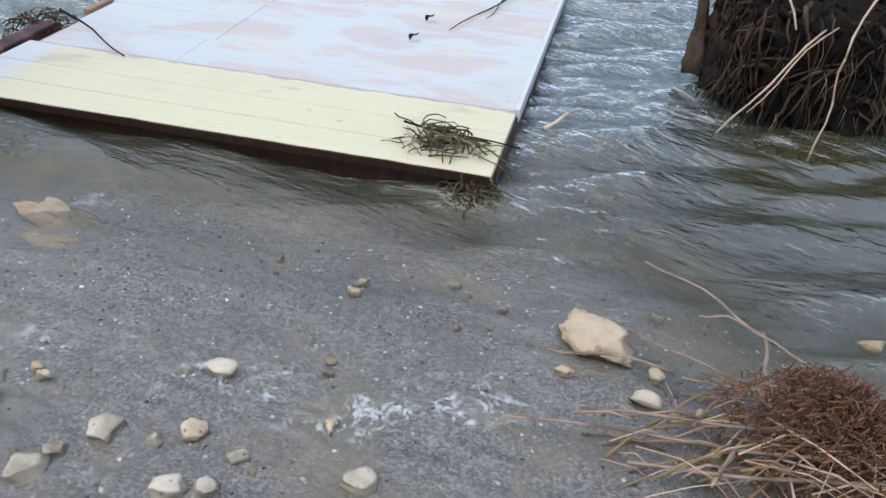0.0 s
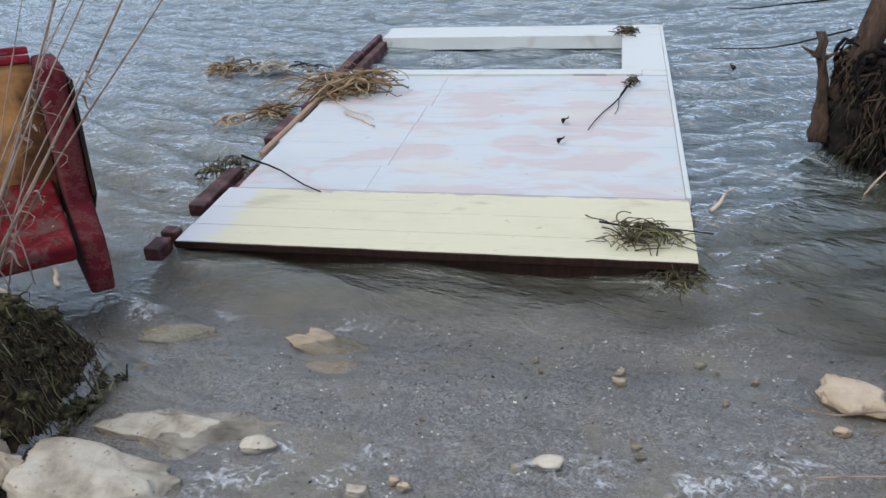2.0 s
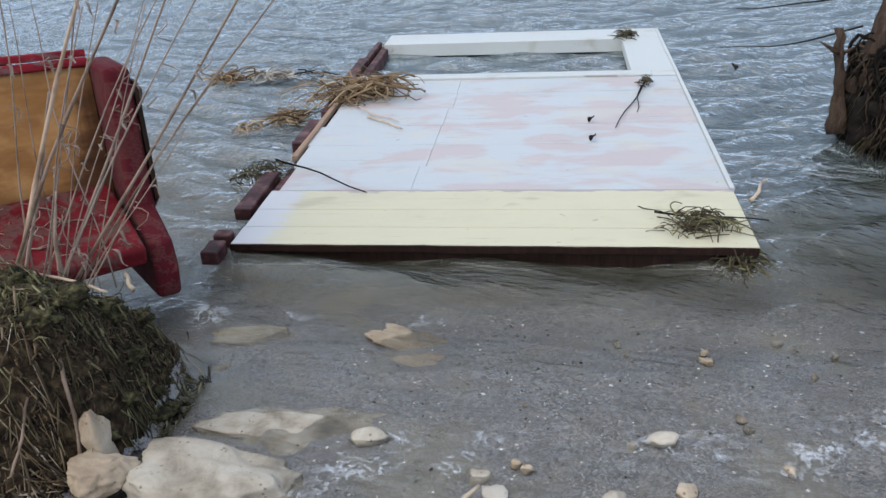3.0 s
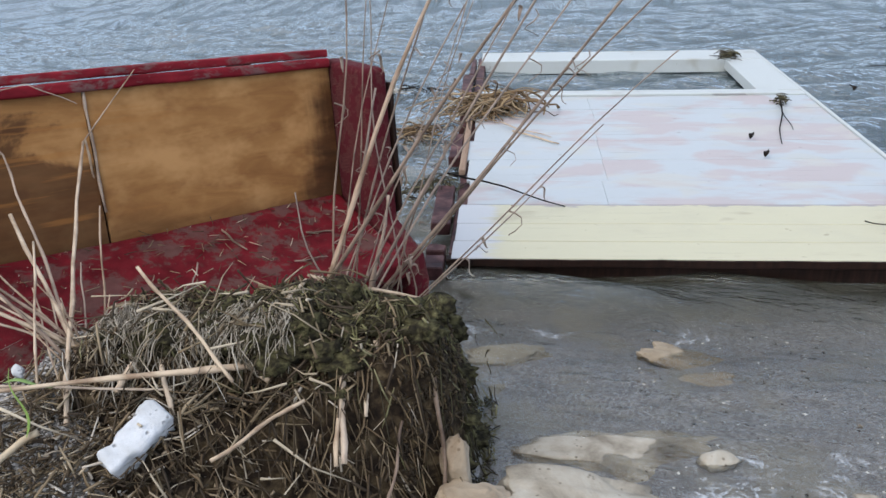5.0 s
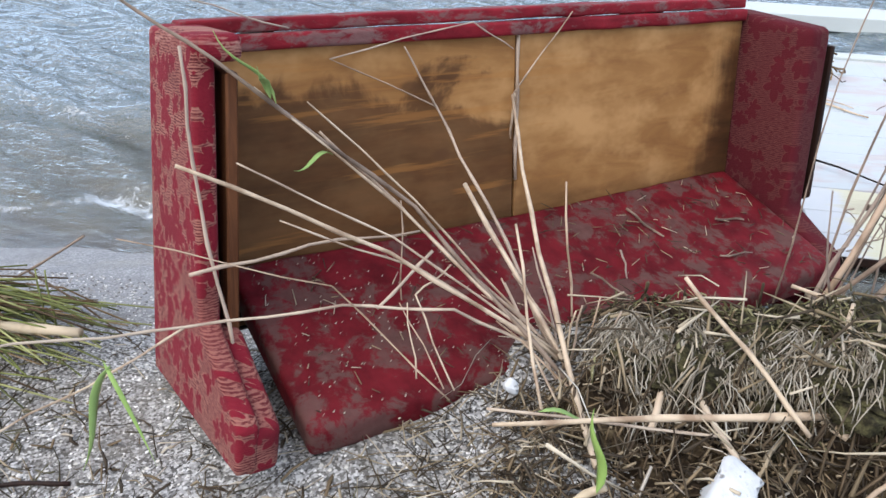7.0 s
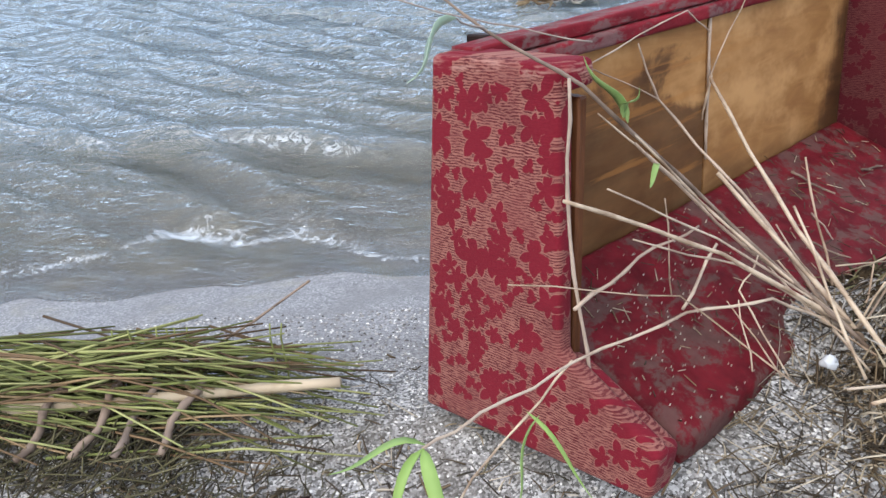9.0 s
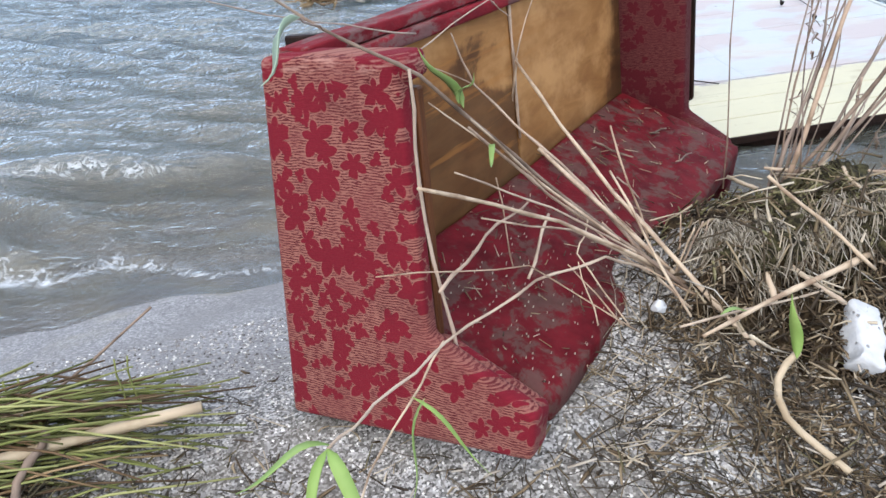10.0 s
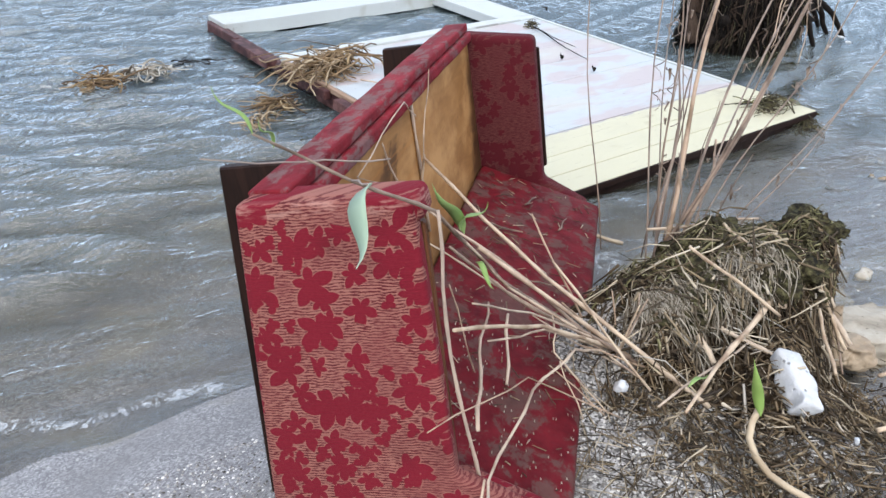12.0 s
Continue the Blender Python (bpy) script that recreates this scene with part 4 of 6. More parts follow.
def lay(x, y, ln, rng, lift=0.01, tilt=0.12, n=3, base=None):
    """Points of a stem lying on the ground at (x, y)."""
    a = rng.uniform(0, math.pi)
    dx, dy = math.cos(a) * ln / 2, math.sin(a) * ln / 2
    h = rng.uniform(0, lift)
    t = rng.uniform(-tilt, tilt) * ln
    f = base or top1
    out = []
    for i in range(n):
        s = 2 * i / (n - 1) - 1
        px, py = x + dx * s, y + dy * s
        out.append((px + rng.uniform(-0.006, 0.006), py + rng.uniform(-0.006, 0.006), max(f(px, py), f(x, y) - 0.03) + h + t * s + 0.004))
    return out


BANK = []


def top1(x, y):
    """Height of the ground or of the mat on it."""
    if -3.74 < x < -2.335 and 0.31 < y < 1.87:
        return max(bank1(x, y), lookup(BANK, -3.75, 0.30, 0.012, x, y))
    return bank1(x, y)


def root_bank():
    """The clotted mat of roots and weed that caps the bank."""
    xs, ys = np.arange(-3.75, -2.31, 0.012), np.arange(0.30, 1.9, 0.012)
    gx, gy = np.meshgrid(xs, ys)
    z = bank(gx, gy)
    n, m = len(xs), len(ys)
    flat = []
    for a, b in zip(gx.ravel(), gy.ravel()):
        p = Vector((a, b, 0))
        flat.append(noise.noise(p * 4.5) * 0.5 + noise.noise(p * 11) * 0.35 + noise.noise(p * 27) * 0.25 + noise.noise(p * 52) * 0.14)
    bump = np.array(flat).reshape(gx.shape)
    cover = sm(-3.72, -3.45, gx + 0.25 * bump) * sm(1.82, 1.6, gy) * sm(0.54, 0.78, gy + 0.2 * bump - 0.35 * sm(-3.2, -3.6, gx)) * sm(0.05, 0.18, z)
    top = z + 0.004 + 0.078 * np.maximum(bump + 0.10, 0) * sm(-0.1, 0.4, z)
    z = np.where(cover > 0.01, z * (1 - cover) + top * cover, z) - 0.05 * (1 - cover)
    BANK.extend(z.tolist())
    i = (np.arange(m - 1)[:, None] * n + np.arange(n - 1)[None, :]).ravel()
    ob = raw("root_bank", np.stack([gx.ravel(), gy.ravel(), z.ravel()], 1).tolist(), np.stack([i, i + 1, i + 1 + n, i + n], 1).tolist(), MUD)
    return tagged(ob, "dark bank of matted reed roots and soil", "bank", kind="structure")


root_bank()


def wander(p, d, steps, size, rng, floor=True):
    """A limp strand: each step veers and sinks a little until it lies down."""
    out = [Vector(p)]
    d = Vector(d)
    for _ in range(steps):
        d = (d + Vector((rng.gauss(0, 0.5), rng.gauss(0, 0.5), rng.gauss(-0.25, 0.35)))).normalized()
        q = out[-1] + d * size
        if floor:
            q.z = max(q.z, top1(q.x, q.y) + rng.uniform(0.002, 0.03))
        out.append(q)
    return out


def ribbon_mesh(name, rows, material, label, category, parent=None):
    """Many flat scraps of leaf or bark as one mesh: (points, width) each, a millimetre thick."""
    verts, faces = [], []
    for pts, w in rows:
        pts = [Vector(p) for p in pts]
        d = (pts[-1] - pts[0])
        side = d.cross(Vector((RNG.gauss(0, 0.5), RNG.gauss(0, 0.5), 1)))
        side = side.normalized() * w / 2 if side.length > 1e-5 else Vector((w / 2, 0, 0))
        up = side.cross(d)
        up = up.normalized() * 0.0012 if up.length > 1e-9 else Vector((0, 0, 0.0012))
        b, n = len(verts), len(pts)
        for i, p in enumerate(pts):
            k = 0.35 + 0.65 * math.sin(math.pi * (0.15 + 0.7 * i / (n - 1)))
            verts += [p - side * k, p + up * 1.6, p + side * k]
        for i in range(n - 1):
            q = b + i * 3
            faces += [(q, q + 1, q + 4, q + 3), (q + 1, q + 2, q + 5, q + 4), (q + 2, q, q + 3, q + 5)]
        faces += [(b, b + 2, b + 1), (b + 3 * n - 3, b + 3 * n - 2, b + 3 * n - 1)]
    ob = raw(name, verts, faces, material, parent, label)
    if not parent:
        tagged(ob, label, category, kind="stuff")
    return ob


def bank_litter():
    rng = random.Random(21)
    scraps, moss, fringe = [], [], []
    for _ in range(1100):
        x, y = rng.uniform(-3.70, -2.65), rng.uniform(0.30, 1.32)
        scraps.append((lay(x, y, rng.uniform(0.015, 0.11), rng, 0.035, 0.3), rng.uniform(0.003, 0.011)))
    for _ in range(3200):
        x, y = rng.gauss(-2.88, 0.27), rng.gauss(1.36, 0.14)
        if -3.6 < x < -2.49 and 1.0 < y < 1.72:
            moss.append((lay(x, y, rng.uniform(0.012, 0.055), rng, 0.03, 0.6), rng.uniform(0.003, 0.010)))
    for _ in range(1700):
        # wet scraps clinging to the face towards the water
        y = rng.uniform(0.92, 1.62)
        rim = -2.59 + 0.05 * float(lumps(y, -2.6, 0.4))
        z = max(0.05, top1(rim - 0.10, y) - abs(rng.gauss(0, 0.15)))
        x = -2.95
        while x < -2.36 and top1(x, y) > z:
            x += 0.012
        p = Vector((x - 0.004, y, z))
        d = Vector((rng.gauss(0.02, 0.14), rng.gauss(0, 0.35), rng.uniform(-1.0, -0.2))).normalized() * rng.uniform(0.010, 0.032)
        q = p + d * 0.5 + Vector((rng.uniform(0.0, 0.012), 0, 0))
        fringe.append(([p, q, p + d + Vector((rng.uniform(-0.012, 0.01), rng.gauss(0, 0.006), 0))], rng.uniform(0.003, 0.010)))
    for _ in range(2900):
        x, y = rng.uniform(-3.68, -2.60), rng.uniform(0.28, 1.12)
        scraps.append((lay(x, y, rng.uniform(0.008, 0.04), rng, 0.03, 0.5, 2), rng.uniform(0.003, 0.013)))
    tuft = []
    for _ in range(110):
        # locks of dead grass drooping over the ledge
        cx, cy = rng.uniform(-3.52, -2.98), rng.gauss(1.10, 0.035)
        cz = top1(cx, cy + 0.05) + 0.022
        lean, drop = rng.gauss(0.0, 0.9), rng.uniform(0.03, 0.11)
        for _ in range(15):
            p = Vector((cx + rng.gauss(0, 0.011), cy + 0.05 + rng.gauss(0, 0.02), cz + rng.uniform(-0.01, 0.02)))
            pts = [p]
            d = Vector((lean * 0.5 + rng.gauss(0, 0.25), -0.9, 0.15))
            for k in range(5):
                d = (d + Vector((rng.gauss(lean * 0.1, 0.28), rng.gauss(0, 0.15), -0.55))).normalized()
                pts.append(pts[-1] + d * (drop / 4) * rng.uniform(0.7, 1.2))
            tuft.append((pts, rng.uniform(0.0018, 0.0048)))
    ribbon_mesh("drooping_grass", tuft, TUFT, "matted grey dead grass drooping over the bank's ledge", "dead grass")
    cv, cf = [], []
    for _ in range(230):
        # clods of weed along the ledge and the lip
        if rng.random() < 0.7:
            x, y = rng.uniform(-3.2, -2.53), rng.gauss(1.36, 0.13)
        else:
            x, y = rng.uniform(-3.5, -2.75), rng.gauss(1.12, 0.03)
        r = 0.012 * (4.0 ** rng.random())
        c = Vector((x, y, top1(x, y) + r * 0.15))
        bm = bmesh.new()
        bmesh.ops.create_icosphere(bm, subdivisions=3, radius=1)
        b = len(cv)
        off = Vector((rng.uniform(0, 90), 0, 0))
        for v in bm.verts:
            k = 1 + 0.5 * noise.noise(v.co * 1.7 + off) + 0.35 * noise.noise(v.co * 4 + off) + 0.4 * noise.noise(v.co * 9 + off) + 0.35 * noise.noise(v.co * 21 + off)
            cv.append(c + Vector((v.co.x * 1.3, v.co.y, v.co.z * 0.6)) * r * k)
        cf += [tuple(b + v.index for v in f.verts) for f in bm.faces]
        bm.free()
    tagged(raw("weed_clods", cv, cf, CLOD), "olive-brown clods of rotted weed along the bank", "water weed", kind="stuff")
    ribbon_mesh("leaf_scraps", scraps, SCRAPS, "torn brown leaf and bark scraps strewn over the bank", "plant litter")
    ribbon_mesh("moss_scraps", moss, MOSS, "olive-green clumps of half-dried weed on the bank", "water weed")
    ribbon_mesh("weed_fringe", fringe, FRINGE, "wet olive-brown weed clinging to the bank's face", "water weed")
    straw, wide, weed, hang, pale = [], [], [], [], []
    for _ in range(850):
        x, y = rng.uniform(-3.75, -2.72), rng.uniform(0.40, 1.5)
        if x > -2.85 and y > 1.15:
            continue
        straw.append((lay(x, y, rng.uniform(0.02, 0.12), rng, 0.025), 0.0010 * (3.8 ** rng.random()), 0.0009))
    for _ in range(190):
        x, y = rng.gauss(-3.12, 0.26), rng.gauss(1.05, 0.22)
        if -3.7 < x < -2.84 and y < 1.45:
            wide.append((lay(x, y, rng.uniform(0.05, 0.2), rng, 0.08, 0.35), rng.uniform(0.002, 0.005), 0.0012))
    for _ in range(70):
        x, y = rng.gauss(-2.85, 0.22), rng.gauss(1.38, 0.17)
        if -3.6 < x < -2.52 and 0.95 < y < 1.78:
            p = (x, y, top1(x, y) + rng.uniform(0.0, 0.07))
            weed.append((wander(p, (rng.gauss(0.2, 1), rng.gauss(0, 1), 0.2), 4, rng.uniform(0.012, 0.035), rng), rng.uniform(0.0015, 0.0036), 0.001))
    for _ in range(6):
        # limp strands over the lip towards the water
        y = rng.uniform(0.95, 1.62)
        rim = -2.59 + 0.05 * float(lumps(y, -2.6, 0.4))
        x = rim + rng.gauss(0.03, 0.03)
        z = max(0.04, top1(rim - 0.10, y) + 0.06 - abs(rng.gauss(0, 0.20)))
        p = (x + 0.03 + 0.03 * rng.random(), y + rng.gauss(0, 0.03), z)
        pts = [Vector(p)]
        d = Vector((rng.uniform(0.0, 0.8), rng.gauss(0, 0.7), rng.uniform(-0.4, 0.5)))
        for _ in range(4):
            d = (d + Vector((rng.gauss(-0.05, 0.4), rng.gauss(0, 0.4), rng.gauss(-0.6, 0.4)))).normalized()
            pts.append(pts[-1] + d * rng.uniform(0.008, 0.026))
        hang.append((pts, rng.uniform(0.0012, 0.0038), 0.001))
    for _ in range(90):
        # bleached tuft above the hollow facing the path
        x, y = rng.gauss(-3.28, 0.14), rng.gauss(1.14, 0.05)
        t = 0.585 + rng.uniform(0.0, 0.09)
        ln = rng.uniform(0.05, 0.17)
        a, b = rng.gauss(0, 0.06), rng.gauss(0, 0.07)
        pale.append(([(x, y + 0.06, t - 0.01), (x + a * 0.5, y - 0.01, t), (x + a, y - 0.07, t - ln * 0.4), (x + a + b, y - 0.10 - rng.uniform(0, 0.05), t - ln)], rng.uniform(0.001, 0.003), 0.001))
    strand_mesh("straw_litter", straw, STRAW, "broken straw and reed chips strewn over the bank", "plant litter", 3)
    strand_mesh("reed_splinters", wide, STRAW, "pale splintered reed pieces strewn over the bank", "plant litter", 4)
    strand_mesh("weed_mat", weed, WEED, "matted green-brown water weed on the bank", "water weed", 3)
    strand_mesh("hanging_weed", hang, WEED, "wet weed hanging down the bank's edge", "water weed", 3)
    strand_mesh("bleached_tuft", pale, BLEACHED, "bleached dead grass tuft hanging over a hollow", "dead grass", 3)


bank_litter()


def beach_litter():
    rng = random.Random(31)
    straw, green = [], []
    for _ in range(1500):
        x, y = rng.uniform(-5.6, -3.4), rng.uniform(-0.2, 1.25)
        if rng.random() < 0.35 + 0.65 * (y < 0.75):
            straw.append((lay(x, y, rng.uniform(0.02, 0.12), rng, 0.012), rng.uniform(0.001, 0.003), 0.001))
    for _ in range(420):
        x, y = rng.uniform(-3.95, -3.5), rng.uniform(0.4, 1.1)
        straw.append((lay(x, y, rng.uniform(0.03, 0.15), rng, 0.02), 0.002, 0.001))
    for _ in range(420):
        x, y = rng.gauss(-4.2, 0.6), rng.gauss(0.45, 0.15)
        green.append((lay(x, y, rng.uniform(0.03, 0.14), rng, 0.02), 0.0022, 0.001))
    for _ in range(260):
        x, y = rng.uniform(-2.9, 0.6), rng.uniform(0.2, 1.1)
        if -2.5 < x < -2.0:
            straw.append((lay(x, y, rng.uniform(0.04, 0.2), rng, 0.05), rng.uniform(0.0015, 0.004), 0.0012))
    for _ in range(900):
        x, y = rng.gauss(-5.2, 0.26), rng.gauss(0.82, 0.16)
        green.append((lay(x, y, rng.uniform(0.02, 0.10), rng, 0.03, 0.4), rng.uniform(0.0014, 0.003), 0.001))
    bits = []
    for _ in range(500):
        x, y = rng.gauss(-5.2, 0.3), rng.gauss(0.75, 0.2)
        bits.append((lay(x, y, rng.uniform(0.012, 0.06), rng, 0.02, 0.3), rng.uniform(0.003, 0.009)))
    for _ in range(900):
        x, y = rng.uniform(-4.9, -3.35), rng.uniform(0.1, 1.0)
        if noise.noise(Vector((x * 5, y * 5, 9))) > 0.02:
            bits.append((lay(x, y, rng.uniform(0.015, 0.08), rng, 0.02, 0.3), rng.uniform(0.003, 0.010)))
    for _ in range(700):
        x, y = rng.uniform(-2.85, -2.05), rng.uniform(0.3, 0.98)
        bits.append((lay(x, y, rng.uniform(0.01, 0.06), rng, 0.02, 0.3), rng.uniform(0.003, 0.010)))
    ribbon_mesh("beach_scraps", bits, SCRAPS, "dark leaf scraps and bark bits on the shell sand", "plant litter")
    strand_mesh("beach_straw", straw, STRAW, "straw bits scattered over the shell sand", "plant litter", 3)
    strand_mesh("green_scraps", green, WEED, "green-brown weed scraps on the sand", "water weed", 3)


beach_litter()


def shell_grit(name, spots, height, label):
    """Loose pebbles and shell crumbs lying proud of the sand."""
    rng = random.Random(41)
    v, f = [], []
    octa = [(1, 0, 0), (-1, 0, 0), (0, 1, 0), (0, -1, 0), (0, 0, 1), (0, 0, -1)]
    tri = [(0, 2, 4), (2, 1, 4), (1, 3, 4), (3, 0, 4), (2, 0, 5), (1, 2, 5), (3, 1, 5), (0, 3, 5)]
    rows = list(spots(rng))
    heights = height(np.array([r[0] for r in rows]), np.array([r[1] for r in rows])).tolist()
    for (x, y, s), z in zip(rows, heights):
        a = rng.uniform(0, 6.28)
        b = len(v)
        sx, sy, sz = s * rng.uniform(0.7, 1.4), s * rng.uniform(0.6, 1.1), s * rng.uniform(0.35, 0.7)
        for p in octa:
            px, py = p[0] * sx, p[1] * sy
            v.append((x + px * math.cos(a) - py * math.sin(a), y + px * math.sin(a) + py * math.cos(a), z + p[2] * sz + sz * 0.25))
        f.extend([tuple(b + i for i in t) for t in tri])
    tagged(raw(name, v, f, CRUMBS, smooth=False), label, "gravel", kind="stuff")


def beach_spots(rng):
    for _ in range(17000):
        yield rng.uniform(-5.6, -3.4), rng.uniform(0.2, 1.75), 0.0024 * (2.4 ** rng.random())
    for _ in range(4600):
        x, y = rng.gauss(-3.60, 0.22), rng.gauss(0.68, 0.2)
        if noise.noise(Vector((x * 7, y * 7, 3))) > -0.05:
            yield x, y, 0.0034 * (2.0 ** rng.random())


def shore_spots(rng):
    for _ in range(1500):
        yield rng.uniform(-2.0, 0.8), rng.uniform(0.75, 2.3), 0.0035 * (2.4 ** rng.random())


shell_grit("shell_grit", beach_spots, bank, "pale shell crumbs and small pebbles on the beach")
LIE[0] = Matrix.Identity(4)
shell_grit("shell_grit", shore_spots, land, "pale shell crumbs and pebbles in the wet sand")


def stones():
    rng = random.Random(51)
    rows = [
        # x, y, half sizes, turn, pale or tan
        (-2.255, 1.161, 0.337, 0.173, 0.145, 8, 0, 0.045), (-2.575, 1.194, 0.054, 0.054, 0.127, 0, 1, 0.205), (-2.535, 1.108, 0.117, 0.078, 0.078, 20, 1, 0.145),
        (-2.10, 1.477, 0.465, 0.158, 0.093, 2, 0, -0.010), (-2.419, 1.773, 0.244, 0.179, 0.056, 30, 0, -0.060), (-2.428, 2.061, 0.217, 0.080, 0.057, 4, 0, -0.050),
        (-1.80, 2.045, 0.265, 0.085, 0.056, -2, 1, -0.052), (-1.767, 1.883, 0.157, 0.065, 0.046, 4, 1, -0.034), (-1.734, 1.823, 0.092, 0.055, 0.037, 40, 1, -0.042),
        (-0.946, 1.463, 0.057, 0.028, 0.030, -6, 0, 0.032), (-1.039, 1.435, 0.028, 0.020, 0.019, 10, 0, 0.030),
        (-1.104, 1.191, 0.048, 0.043, 0.042, 40, 0, 0.043), (-0.983, 1.194, 0.026, 0.022, 0.021, 0, 0, 0.038), (-0.904, 1.249, 0.043, 0.028, 0.031, 25, 1, 0.043),
        (-0.778, 1.207, 0.045, 0.024, 0.020, 30, 0, 0.038), (-0.489, 1.213, 0.052, 0.043, 0.028, 0, 0, 0.033), (-0.885, 1.078, 0.047, 0.037, 0.030, 10, 0, 0.042), (-0.805, 1.106, 0.043, 0.034, 0.026, 70, 0, 0.045),
        (-1.207, 1.044, 0.058, 0.049, 0.037, 15, 0, 0.045), (-1.170, 1.108, 0.037, 0.026, 0.028, 50, 0, 0.046), (-1.430, 1.194, 0.051, 0.045, 0.030, 0, 0, 0.044), (-1.382, 1.330, 0.026, 0.019, 0.019, 20, 1, 0.036),
        (-1.346, 1.313, 0.024, 0.019, 0.019, 5, 1, 0.034), (-1.844, 1.419, 0.074, 0.042, 0.032, 15, 0, 0.036), (-1.476, 1.284, 0.056, 0.037, 0.023, 15, 0, 0.032),
        (-0.03, 1.89, 0.124, 0.087, 0.078, -30, 1, 0.0), (-0.092, 1.720, 0.031, 0.020, 0.020, 0, 1, 0.018), (0.130, 1.670, 0.053, 0.029, 0.026, 0, 0, 0.028),
        (0.799, 2.196, 0.047, 0.028, 0.028, 0, 1, -0.062), (0.164, 2.128, 0.028, 0.028, 0.019, 0, 0, -0.053),
        (-4.78, 0.62, 0.03, 0.02, 0.018, 30, 1, 0.0), (-5.02, 0.45, 0.022, 0.018, 0.014, 80, 1, 0.0), (-4.35, 0.35, 0.02, 0.018, 0.012, 0, 0, 0.0),
    ]
    for _ in range(24):
        x, y = rng.uniform(-1.9, 0.3), rng.uniform(1.15, 2.1)
        a = 0.010 * (3.4 ** rng.random())
        rows.append((x, y, a, a * rng.uniform(0.6, 0.9), a * rng.uniform(0.4, 0.7), rng.uniform(0, 180), rng.randint(0, 1), land1(x, y) + a * 0.35))
    for i, (x, y, a, b, c, turn, tan, z) in enumerate(rows):
        big = a > 0.11
        size = "slab" if big and c < 0.09 else "boulder" if big else "stone"
        where = "lying under shallow water" if z < 0.02 and y > 1.5 else "lying at the water's edge" if big else "half sunk in the wet sand"
        ob = boulder(size, (a, b, c), 100 + i, TANSTONE if tan else LIMESTONE, 0.30, 5 if big else 3, 0.55 if big else 0)
        ob.matrix_world = pose(x, y, z if z else land1(x, y) + c * 0.3, rng.uniform(-8, 8), rng.uniform(-8, 8), turn)
        tagged(ob, ("tan " if tan else "pale limestone ") + ("slab " if size == "slab" else "boulder " if size == "boulder" else "pebble ") + where, "rock" if big else "stone", "stones along the shore")


stones()


# ---- broken reeds leaning over the sofa ----
LIE[0] = BANK_LIE


